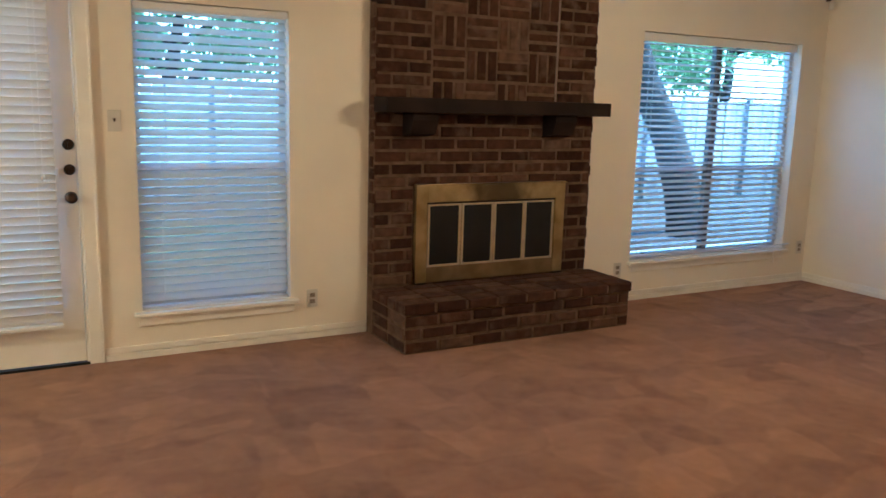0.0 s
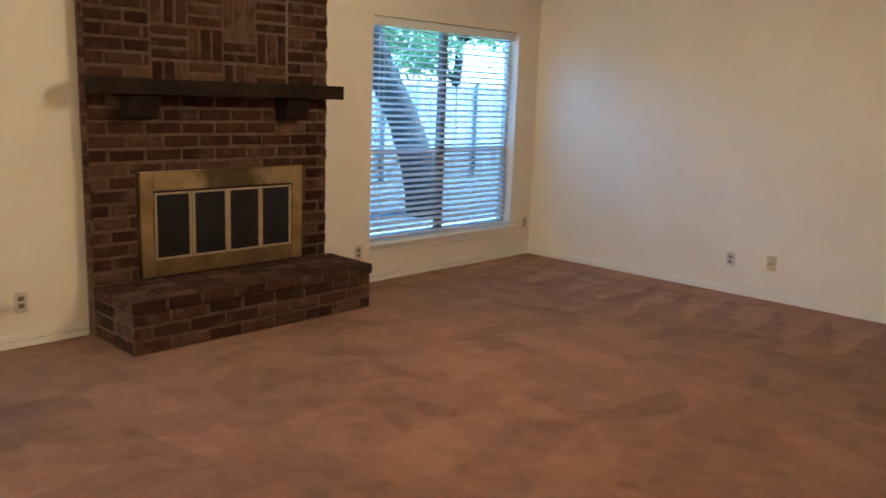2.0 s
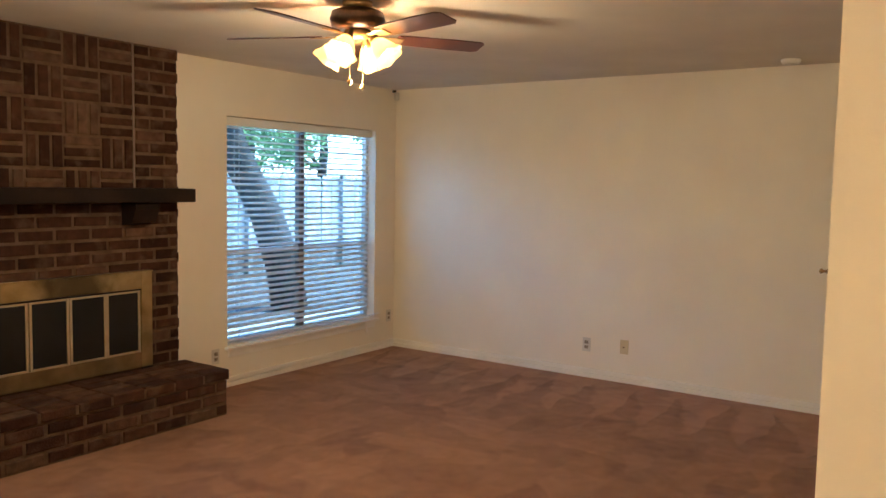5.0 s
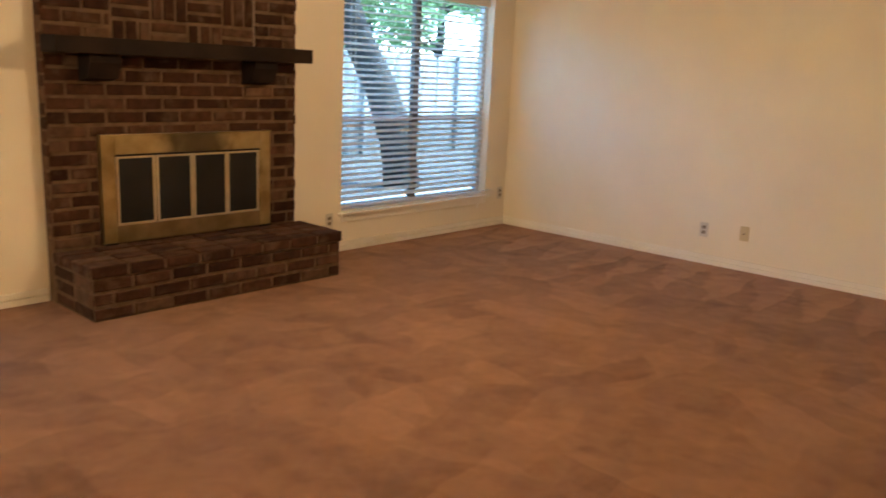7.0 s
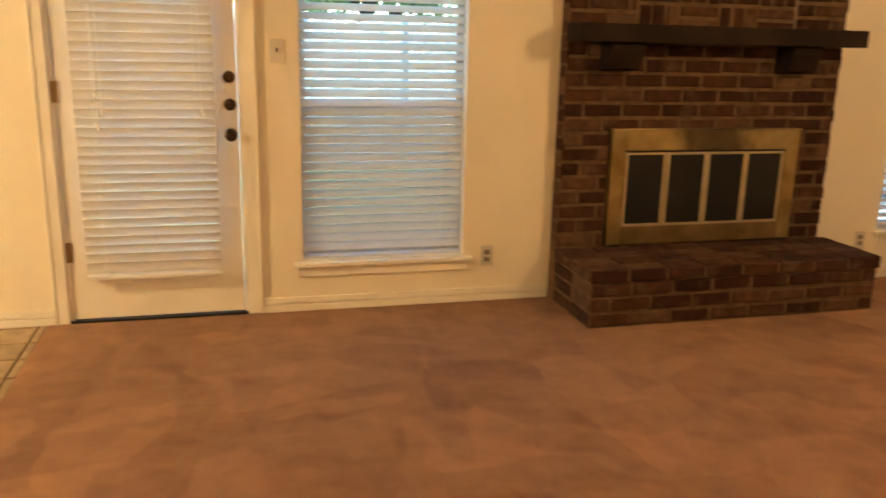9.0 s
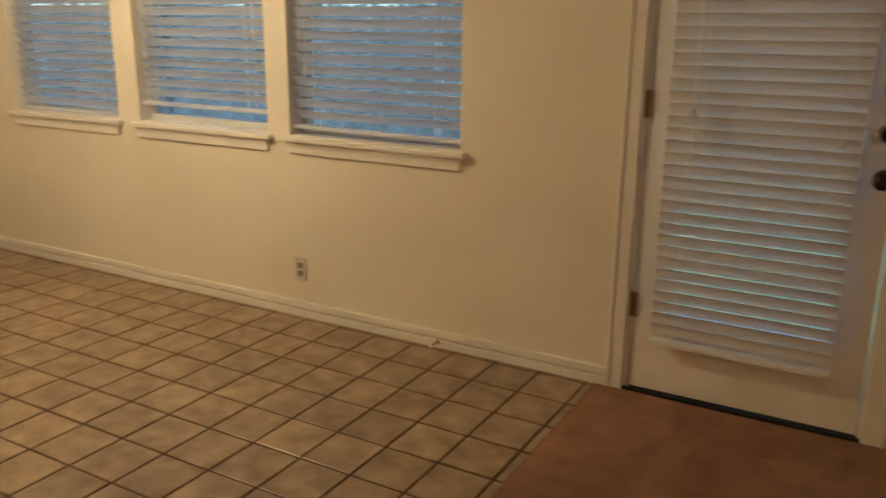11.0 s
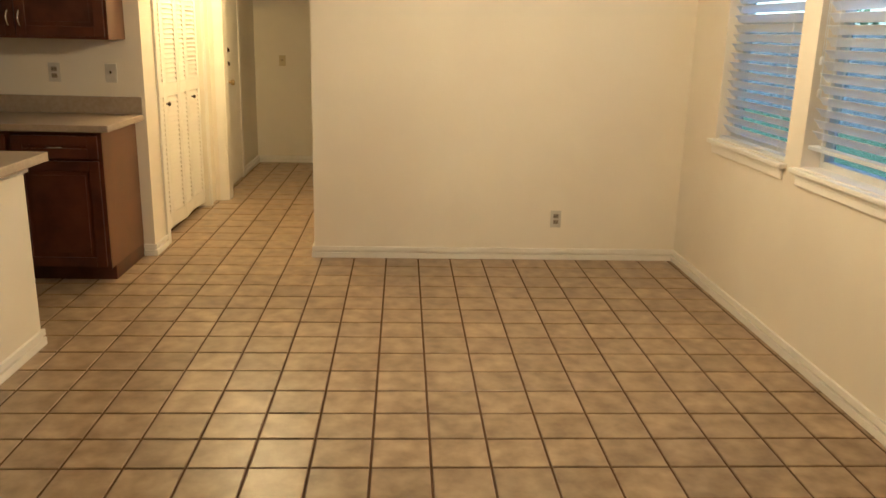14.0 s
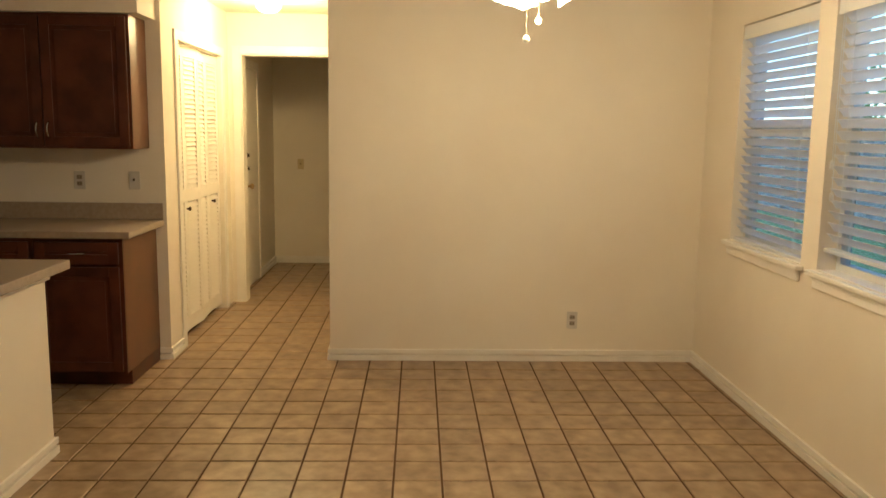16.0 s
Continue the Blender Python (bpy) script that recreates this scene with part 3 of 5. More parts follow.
# ---- windows, blinds and doors ----
def window(name, span, rail, units, label, sill_out, horn, apron, dark=False):
    x0, x1, z0, z1 = span
    win = thing(name, pose(0, 0, 0), label, "window", kind="structure")
    fm = ALU_D if dark else ALU
    ya, yb = 0.088, 0.14
    t = 0.035
    bm = boxes((x0, x0 + t, ya, yb, z0, z1), (x1 - t, x1, ya, yb, z0, z1), (x0 + t, x1 - t, ya, yb, z1 - t, z1), (x0 + t, x1 - t, ya, yb, z0, z0 + t), bevel=0.003)
    part("window_frame", bm, fm, win)
    step = (x1 - x0) / units
    for k in range(1, units):
        part("mullion", boxes((x0 + k * step - 0.03, x0 + k * step + 0.03, ya - 0.004, yb - 0.004, z0 + t, z1 - t), bevel=0.003), ALU_D, win, "dark bronze mullion")
    for k in range(units):
        a, b = x0 + k * step + (0.03 if k else t), x0 + (k + 1) * step - (0.03 if k < units - 1 else t)
        part("meeting_rail", boxes((a, b, ya + 0.006, yb - 0.008, rail - 0.022, rail + 0.022), bevel=0.003), fm, win)
        for lo, hi, y in ((z0 + t, rail - 0.022, 0.110), (rail + 0.022, z1 - t, 0.122)):
            p = part("pane", boxes((a, b, y, y + 0.004, lo, hi)), PANE, win, "clear glass pane")
            p.visible_shadow = False
        part("insect_screen", boxes((a, b, 0.1335, 0.1345, z0 + t, rail - 0.020)), SCREEN, win, "fine dark insect screen over lower sash")
    part("window_sill", boxes((x0 - horn, x1 + horn, -sill_out, -0.001, z0 - 0.026, z0 - 0.002), bevel=0.006), TRIM, win, "painted wooden window stool")
    part("window_stool_back", boxes((x0 + 0.001, x1 - 0.001, 0.0005, 0.087, z0 - 0.012, z0 + 0.003)), TRIM, win)
    bm = boxes((x0 - apron, x1 + apron, -0.016, -0.001, z0 - 0.082, z0 - 0.027), bevel=0.004)
    box(bm, x0 - apron, x1 + apron, -0.022, -0.0165, z0 - 0.045, z0 - 0.028, 0.002)
    part("apron", bm, TRIM, win, "painted moulded apron")
    return win


window("window_1", W1, 1.055, 1, "tall single-hung window with half-closed white blind", 0.045, 0.045, 0.02)
window("window_2", W2, 1.01, 2, "wide double window onto the yard with open blind", 0.045, 0.03, 0.0)
for n, w in ((3, W3), (4, W4), (5, W5)):
    window("window_%d" % n, w, 1.56, 1, "single-hung dining window with tilted white blind", 0.04, 0.035, 0.005)


def slat_mesh(length, material, depth=0.050, thick=0.0028):
    """A slat with a shallow crown along its length."""
    bm = bmesh.new()
    sec = []
    for i in range(5):
        u = i / 4 - 0.5
        sec.append((u * depth, 0.0035 * (1 - 4 * u * u)))
    ring = [(y, z + thick / 2) for y, z in sec] + [(y, z - thick / 2) for y, z in reversed(sec)]
    ends = [[bm.verts.new((x, y, z)) for y, z in ring] for x in (-length / 2, length / 2)]
    n = len(ring)
    for i in range(n):
        bm.faces.new((ends[0][i], ends[0][(i + 1) % n], ends[1][(i + 1) % n], ends[1][i]))
    bm.faces.new(ends[0])
    bm.faces.new(ends[1][::-1])
    return mesh_of("slat", bm, material)


def blind(span, y, pitch, tilt, label, valance=0.075, lift=0.0, low=0.0, seed=1, droop=0.0, wands=(), material=None):
    """A venetian blind: valance, slats on ladder cords and a bottom rail. tilt: degrees by which the room edge rises."""
    x0, x1, z0, z1 = span
    rnd = random.Random(seed)
    material = material or SLAT
    b = thing("window_blind", pose((x0 + x1) / 2, y, z1), label, "blind", "window blinds")
    w = x1 - x0 - 0.016
    h = z1 - z0
    part("valance", boxes((-w / 2 - 0.004, w / 2 + 0.004, -0.040, -0.030, -valance, -0.009), (-w / 2, w / 2, -0.029, 0.028, -0.045, -0.004), bevel=0.002), SLAT_D, b)
    me = slat_mesh(w, material)
    n = int((h - valance - 0.03 - lift) / pitch)
    pitch = (h - valance - 0.03 - lift) / n
    for i in range(n):
        z = -valance + 0.012 - pitch * (i + 0.5)
        a = tilt + rnd.uniform(-3.5, 3.5) + (low if i > n * 0.52 else 0.0)
        piece("slat", me, b, pose(0, 0, z, -a, rnd.uniform(-0.12, 0.12), 0))
    zb = -valance - pitch * n - 0.010
    bm = boxes((-w / 2, w / 2, -0.026, 0.026, zb - 0.018, zb), bevel=0.003)
    if droop:
        bmesh.ops.rotate(bm, verts=bm.verts[:], cent=(-w / 2, 0, zb), matrix=Matrix.Rotation(radians(droop), 3, "Y"))
    part("bottom_rail", bm, material, b)
    for u in (-0.36, 0.36) if w < 1.2 else (-0.42, 0.0, 0.42):
        bm = bmesh.new()
        for yy in (-0.027, 0.027):
            box(bm, u * w - 0.0012, u * w + 0.0012, yy - 0.001, yy + 0.001, zb, -valance)
        part("ladder_cord", bm, SLAT, b)
    for u, drop in wands:
        bm = boxes((u * w - 0.0015, u * w + 0.0015, -0.046, -0.043, -drop, -valance + 0.01))
        part("pull_cord", bm, SLAT, b)
        part("tassel", lathe(((0.002, 0.0), (0.008, -0.006), (0.010, -0.035), (0.004, -0.040)), 10, pose(u * w, -0.0445, -drop)), SLAT, b)
    return b


blind(W1, 0.045, 0.0465, -44, "white faux-wood blind nearly closed in window", 0.035, seed=3, low=-4)
blind((W2[0], W2[1] - 0.035, W2[2], W2[3]), 0.057, 0.0465, -17, "white faux-wood blind with open slats, sagging end", 0.07, seed=5, lift=0.02, droop=0.55)
blind(W3, 0.045, 0.050, 50, "white faux-wood blind with tilted slats, fully lowered", 0.085, seed=7)
blind(W4, 0.045, 0.050, 49, "white faux-wood blind raised a little above sill", 0.085, seed=9, lift=0.085, wands=((-0.44, 0.72), (-0.42, 0.86), (0.43, 0.74)))
blind(W5, 0.045, 0.050, 50, "white faux-wood blind with tilted slats, slightly askew", 0.085, seed=11, lift=0.03, droop=0.5, wands=((-0.43, 0.74), (-0.40, 0.9)))

# a broken blind end lying on the wide window's sill
bm = boxes((3.66, 4.0, -0.036, -0.012, 0.330, 0.338), bevel=0.002)
bmesh.ops.rotate(bm, verts=bm.verts[:], cent=(3.66, 0, 0.33), matrix=Matrix.Rotation(radians(-3.0), 3, "Y"))
tagged(part("broken_slat", bm, SLAT), "broken white blind slat hanging over the sill", "blind slat")
bm = boxes((3.78, 3.80, -0.055, -0.047, 0.20, 0.300), bevel=0.002)
tagged(part("dangling_cord_clip", bm, TRIM), "white cord clip dangling below the window sill", "blind cord")


def knob(parent, x, y, z, out, material, r=0.030, name="door_knob"):
    """A turned knob on a rose, standing out along y."""
    prof = ((r * 0.95, 0.0), (r * 1.05, 0.004), (r * 0.95, 0.009), (r * 0.42, 0.012), (r * 0.40, 0.028), (r * 0.75, 0.036), (r, 0.048), (r * 0.9, 0.060), (r * 0.4, 0.066))
    return part(name, lathe(prof, 18, pose(x, y, z, 90 if out < 0 else -90)), material, parent)


def bolt(parent, x, y, z, out, material, r=0.030):
    prof = ((r, 0.0), (r * 1.02, 0.006), (r * 0.85, 0.016), (r * 0.5, 0.019))
    d = part("deadbolt", lathe(prof, 18, pose(x, y, z, 90 if out < 0 else -90)), material, parent)
    lo, hi = sorted((y + out * 0.019, y + out * 0.034))
    part("thumb_turn", boxes((x - 0.005, x + 0.005, lo, hi, z - 0.016, z + 0.016), bevel=0.002), material, d)


def patio_door():
    d = thing("door_1", pose(0, 0, 0), "white glazed patio door with a closed blind", "door", kind="structure")
    x0, x1, z1 = DOOR[0] + 0.028, DOOR[1] - 0.022, DOOR[3] - 0.025
    ya, yb = 0.008, 0.052
    gx0, gx1, gz0, gz1 = x0 + 0.115, x1 - 0.125, 0.33, z1 - 0.13
    part("door_leaf", wall_mesh("x", x0, x1, 0.018, z1, ya, yb, ((gx0, gx1, gz0, gz1),)), TRIM, d)
    bm = bmesh.new()
    for a, b, c, e in ((gx0 - 0.02, gx0, gz0 - 0.02, gz1 + 0.02), (gx1, gx1 + 0.02, gz0 - 0.02, gz1 + 0.02), (gx0, gx1, gz0 - 0.02, gz0), (gx0, gx1, gz1, gz1 + 0.02)):
        box(bm, a, b, ya - 0.007, ya - 0.0005, c, e, 0.002)
    part("glazing_bead", bm, TRIM, d)
    part("pane", boxes((gx0, gx1, 0.026, 0.034, gz0, gz1)), PANE, d, "clear glass pane").visible_shadow = False
    jb = boxes((DOOR[0] + 0.001, x0 - 0.003, 0.002, 0.149, 0.0, DOOR[3] - 0.001), (x1 + 0.003, DOOR[1] - 0.001, 0.002, 0.149, 0.0, DOOR[3] - 0.001), (x0 - 0.003, x1 + 0.003, 0.002, 0.149, z1 + 0.003, DOOR[3] - 0.001))
    part("door_jamb", jb, TRIM, d)
    bm = bmesh.new()
    for a, b, c, e in ((DOOR[0] - 0.062, DOOR[0] + 0.006, 0.0, DOOR[3] + 0.058), (DOOR[1] - 0.006, DOOR[1] + 0.070, 0.0, DOOR[3] + 0.058), (DOOR[0] + 0.006, DOOR[1] - 0.006, DOOR[3] - 0.006, DOOR[3] + 0.058)):
        box(bm, a, b, -0.015, -0.001, c, e, 0.004)
    box(bm, DOOR[0] - 0.062, DOOR[0] - 0.048, -0.021, -0.0155, 0.0, DOOR[3] + 0.058, 0.002)
    box(bm, DOOR[1] + 0.056, DOOR[1] + 0.070, -0.021, -0.0155, 0.0, DOOR[3] + 0.058, 0.002)
    part("casing", bm, TRIM, d, "painted moulded door casing")
    part("threshold", boxes((DOOR[0] + 0.002, DOOR[1] - 0.002, -0.012, 0.148, -0.005, 0.012), bevel=0.003), BLACK, d, "dark metal threshold")
    for z in (0.36, 1.13, 1.85):
        part("hinge", boxes((x0 - 0.016, x0 + 0.012, ya - 0.010, ya - 0.0005, z - 0.05, z + 0.05), bevel=0.002), BRASS_D, d, "tarnished brass hinge")
    kx = -1.708
    knob(d, kx, ya, 0.928, -1, BRONZE)
    bolt(d, kx, ya, 1.075, -1, BRONZE, 0.029)
    bolt(d, kx, ya, 1.208, -1, BRONZE, 0.029)
    part("cord_holder", boxes((gx1 + 0.0, gx1 + 0.035, ya - 0.016, ya - 0.0075, 1.04, 1.085), bevel=0.002), TRIM, d)
    b = blind((-2.418, -1.772, 0.232, 1.965), -0.040, 0.0435, 66, "white closed blind mounted on the patio door", 0.05, seed=13, material=SLAT_D, wands=((-0.345, 0.835), (-0.30, 0.905), (-0.335, 0.975), (0.405, 0.90)))
    b.name = "door_blind"


patio_door()


def louvre_door():
    d = thing("door_2", pose(0, 0, 0), "white louvred bifold pantry doors slightly folded", "bifold door", kind="structure")
    w, h = 0.2965, 2.020
    lou = mesh_of("louver", boxes((-0.108, 0.108, -0.021, 0.021, -0.003, 0.003)), TRIM)
    x = -7.105
    turns = (5, -5, 4, -4)
    y = PANTRY_Y - 0.045
    for i in range(4):
        a = radians(turns[i])
        p = bmesh.new()
        for s in ((0.0, 0.038), (w - 0.041, w - 0.003)):
            box(p, -s[1], -s[0], -0.014, 0.014, 0.0, h, 0.002)
        for z0, z1 in ((0.0, 0.10), (0.93, 1.02), (h - 0.075, h)):
            box(p, -w + 0.041, -0.038, -0.0135, 0.0135, z0, z1, 0.002)
        leaf = part("door_panel", p, TRIM, d)
        leaf.matrix_local = pose(x, y, 0.040, 0, 0, turns[i])
        for k in range(28):
            piece("louver", lou, leaf, pose(-w / 2, 0, 1.04 + k * 0.0335, -60))
        for k in range(24):
            piece("louver", lou, leaf, pose(-w / 2, 0, 0.122 + k * 0.0340, -60))
        if i in (1, 3):
            kx = -0.02 if i == 1 else -0.09
            prof = ((0.006, 0.0), (0.006, 0.012), (0.015, 0.020), (0.016, 0.026), (0.010, 0.031))
            part("pull_knob", lathe(prof, 14, pose(kx, 0.014, 0.880, -90)), BRONZE, leaf, "small dark bronze knob")
        x -= w * math.cos(a)
        y -= w * math.sin(a)
    bm = bmesh.new()
    for a, b, c, e in ((-7.095, -7.022, 0.0, 2.13), (-8.368, -8.295, 0.0, 2.13), (-8.295, -7.095, 2.065, 2.13)):
        box(bm, a, b, PANTRY_Y + 0.001, PANTRY_Y + 0.015, c, e, 0.004)
    part("casing", bm, TRIM, d, "painted moulded casing")
    part("track", boxes((-8.295, -7.095, PANTRY_Y - 0.065, PANTRY_Y - 0.03, 2.062, 2.074)), TRIM, d, "painted metal door track")


louvre_door()


def hall_doorway():
    d = thing("door_3", pose(0, 0, 0), "white hallway door standing open on its hinges", "door", kind="structure")
    y0, y1, z1, x = -3.33, -2.53, 2.112, HALL_X
    bm = bmesh.new()
    for a, b, c, e in ((y0 - 0.062, y0 + 0.004, 0.0, z1 + 0.06), (y1 - 0.004, y1 + 0.062, 0.0, z1 + 0.06), (y0 + 0.004, y1 - 0.004, z1 - 0.004, z1 + 0.06)):
        box(bm, x + 0.001, x + 0.014, a, b, c, e, 0.004)
    part("casing", bm, TRIM, d, "painted moulded casing")
    bm = boxes((x - 0.149, x - 0.001, y0 + 0.001, y0 + 0.016, 0.0, z1 - 0.016), (x - 0.149, x - 0.001, y1 - 0.016, y1 - 0.001, 0.0, z1 - 0.016), (x - 0.149, x - 0.001, y0 + 0.001, y1 - 0.001, z1 - 0.016, z1 - 0.001))
    part("door_jamb", bm, TRIM, d)
    part("door_leaf", boxes((x - 0.80, x - 0.06, -2.592, -2.556, 0.018, 2.06), bevel=0.002), TRIM, d)
    for z in (0.955, 1.80):
        part("hinge", boxes((x - 0.0595, x - 0.056, -2.591, -2.558, z - 0.042, z + 0.042), (x - 0.058, x - 0.046, -2.557, -2.548, z - 0.042, z + 0.042), bevel=0.001), BLACK, d, "dark hinge plate")


hall_doorway()


def side_entry():
    d = thing("door_4", pose(0, 0, 0), "white entry door with two dark deadbolts", "door", kind="structure")
    y = PANTRY_Y
    part("door_leaf", boxes((-9.66, -9.02, y + 0.001, y + 0.020, 0.015, 2.04), bevel=0.003), TRIM, d)
    bm = bmesh.new()
    for a, b, c, e in ((-9.74, -9.665, 0.0, 2.12), (-9.015, -8.95, 0.0, 2.12), (-9.665, -9.015, 2.045, 2.12)):
        box(bm, a, b, y + 0.001, y + 0.026, c, e, 0.004)
    part("casing", bm, TRIM, d, "painted moulded casing")
    knob(d, -9.11, y + 0.020, 0.965, 1, BRASS, 0.028)
    bolt(d, -9.09, y + 0.020, 1.13, 1, BRONZE)
    bolt(d, -9.09, y + 0.020, 1.25, 1, BRONZE)


side_entry()


# ---- fireplace ----
BRICKS = {}


def brick_mesh(w, h, d):
    key = (round(w, 3), round(h, 3), round(d, 3))
    if key not in BRICKS:
        bm = bmesh.new()
        c = 0.005
        back = [bm.verts.new((sx * w / 2, 0, sz * h / 2)) for sx, sz in ((-1, -1), (1, -1), (1, 1), (-1, 1))]
        rim = [bm.verts.new((sx * w / 2, -d + c, sz * h / 2)) for sx, sz in ((-1, -1), (1, -1), (1, 1), (-1, 1))]
        front = [bm.verts.new((sx * (w / 2 - c), -d, sz * (h / 2 - c))) for sx, sz in ((-1, -1), (1, -1), (1, 1), (-1, 1))]
        for a, b in ((back, rim), (rim, front)):
            for i in range(4):
                bm.faces.new((a[i], a[(i + 1) % 4], b[(i + 1) % 4], b[i]))
        bm.faces.new(front)
        BRICKS[key] = mesh_of("brick", bm, BRICK)
    return BRICKS[key]


BR = random.Random(21)
LEN, RISE, JOINT = 0.232, 0.0800, 0.020


def lay(parent, x0, x1, z0, z1, y, holes=(), start=0, turn=0, along=None):
    """Running-bond courses over a stretch of wall face."""
    n = max(1, round((z1 - z0) / RISE))
    rise = (z1 - z0) / n
    for k in range(n):
        z = z0 + (k + 0.5) * rise
        x = x0 - (LEN / 2 if (k + start) % 2 else 0.0)
        while x < x1 - 0.01:
            a, b = max(x, x0), min(x + LEN, x1)
            spans = [(a, b)]
            for hx0, hx1, hz0, hz1 in holes:
                if hz0 < z < hz1:
                    spans = [s for p, q in spans for s in ((p, min(q, hx0)), (max(p, hx1), q)) if s[1] - s[0] > 0.001]
            for p, q in spans:
                if q - p > 0.035:
                    w = round((q - p - JOINT) / 0.01) * 0.01
                    brick(parent, (p + q) / 2, y, z, w, rise - JOINT, turn)
            x += LEN


def brick(parent, x, y, z, w, h, turn=0):
    m = pose(x, y + BR.uniform(-0.0015, 0.003), z, BR.uniform(-0.7, 0.7), BR.uniform(-0.6, 0.6), 0)
    if turn:
        m = pose(y + BR.uniform(0, 0.003), x, z, 0, 0, turn)
    piece("brick", brick_mesh(w + BR.choice((-0.006, 0.0, 0.004)), h + BR.choice((-0.004, 0.0, 0.003)), 0.020), parent, m)


FW, FY, HZ, HY, HX = 1.70, -0.10, 0.306, -0.575, 1.722
FRAME = (0.288, 1.462, HZ, 0.962)


def fireplace():
    f = thing("fireplace", pose(0, 0, 0), "brown brick fireplace with brass doors and dark mantel", "fireplace")
    part("mortar", boxes((0.006, FW - 0.006, FY + 0.010, -0.001, 0.0, H - 0.002)), MORTAR, f, "sandy grey mortar bed")
    base = FY + 0.020
    lay(f, 0.0, FW, HZ, 1.415, base, holes=(FRAME,))
    lay(f, 0.0, 0.396, 1.415, H - 0.004, base, start=1)
    lay(f, 1.362, FW, 1.415, H - 0.004, base, start=1)
    for i in range(4):
        x = 0.396 + 0.2415 * i
        for j in range(5):
            z = 1.415 + 0.2045 * j
            size = 0.2045
            if (i + j) % 2:
                for k in range(3):
                    brick(f, x + 0.12, base, z + size * (k + 0.5) / 3, 0.23, size / 3 - JOINT)
            else:
                for k in range(3):
                    brick(f, x + 0.2415 * (k + 0.5) / 3, base, z + size / 2, 0.2415 / 3 - JOINT, size - JOINT)
    for k in range(28):
        z = HZ + (H - HZ) * (k + 0.5) / 28
        brick(f, FY / 2 - 0.008, 0.018, z, 0.07 if k % 2 else 0.05, 0.064, -90)
        brick(f, FY / 2 - 0.008, FW - 0.018, z, 0.07 if k % 2 else 0.05, 0.064, 90)
    part("settlement_crack", boxes((1.346, 1.360, FY - 0.004, FY + 0.012, 1.508, H - 0.006), bevel=0.002), CAULK, f, "pale caulked vertical joint")

    m = part("mantel", boxes((-0.005, FW - 0.008, -0.292, FY + 0.001, 1.415, 1.505), bevel=0.006), BEAM, f, "dark stained rough timber mantel beam")
    for x in (0.193, 1.259):
        bm = bmesh.new()
        side = [(-0.250, 1.414), (-0.250, 1.37), (-0.21, 1.285), (FY + 0.001, 1.265), (FY + 0.001, 1.414)]
        a = [bm.verts.new((x, y, z)) for y, z in side]
        b = [bm.verts.new((x + 0.176, y, z)) for y, z in side]
        bm.faces.new(a)
        bm.faces.new(b[::-1])
        for i in range(5):
            bm.faces.new((a[i], a[(i + 1) % 5], b[(i + 1) % 5], b[i]))
        part("corbel", bm, BEAM, m)

    x0, x1, z0, z1 = FRAME
    s = part("fire_screen", boxes((x0 + 0.0825, x1 - 0.0825, FY - 0.026, FY + 0.008, z1 - 0.118, z1 - 0.003), bevel=0.003), BRASS_S, f, "aged brass fireplace surround with a smoke stain")
    for a in (x0, x1 - 0.082):
        part("side_rail", boxes((a, a + 0.082, FY - 0.026, FY + 0.008, z0 + 0.01, z1 - 0.003), bevel=0.003), BRASS, s)
    part("bottom_rail", boxes((x0, x1, FY - 0.024, FY + 0.006, z0 + 0.012, z0 + 0.112), bevel=0.003), BRASS_D, s, "tarnished dark brass lower rail")
    part("top_lip", boxes((x0 - 0.004, x1 + 0.004, FY - 0.034, FY + 0.007, z1 - 0.010, z1), bevel=0.003), BRASS_S, s)
    part("air_slot", boxes((x0 + 0.084, x1 - 0.084, FY - 0.0275, FY - 0.018, z1 - 0.128, z1 - 0.120)), BLACK, s)
    part("left_foot", boxes((x0 + 0.004, x0 + 0.08, FY - 0.032, FY - 0.004, z0, z0 + 0.014)), BLACK, s)
    part("right_foot", boxes((x1 - 0.08, x1 - 0.004, FY - 0.032, FY - 0.004, z0, z0 + 0.014)), BLACK, s)
    dx0, dx1, dz0, dz1 = x0 + 0.086, x1 - 0.086, z0 + 0.114, z1 - 0.130
    step = (dx1 - dx0) / 4
    for i in range(4):
        a, b = dx0 + i * step + 0.002, dx0 + (i + 1) * step - 0.002
        yy = FY - (0.028 if i in (1, 2) else 0.022)
        g = part("glass_door", boxes((a, a + 0.016, yy, yy + 0.014, dz0, dz1), (b - 0.016, b, yy, yy + 0.014, dz0, dz1), (a + 0.016, b - 0.016, yy, yy + 0.014, dz1 - 0.013, dz1), (a + 0.016, b - 0.016, yy, yy + 0.014, dz0, dz0 + 0.013), bevel=0.002), BRASS_P, f, "narrow pale metal-framed glass fire door")
        part("glass", boxes((a + 0.014, b - 0.014, yy + 0.006, yy + 0.010, dz0 + 0.011, dz1 - 0.011)), DARKGLASS, g, "smoke-darkened glass")

    h = thing("hearth", pose(0, 0, 0), "raised brown brick hearth before the fireplace", "hearth")
    low, lip = 0.240, 0.012
    part("mortar", boxes((0.008, HX - 0.008, HY + 0.010, FY - 0.001, 0.0, low), (0.008 - lip, HX - 0.008 + lip, HY + 0.010 - lip, FY - 0.001, low + 0.001, HZ - 0.010)), MORTAR, h, "sandy brown mortar bed")
    lay(h, 0.0, HX, 0.0, low, HY + 0.020)
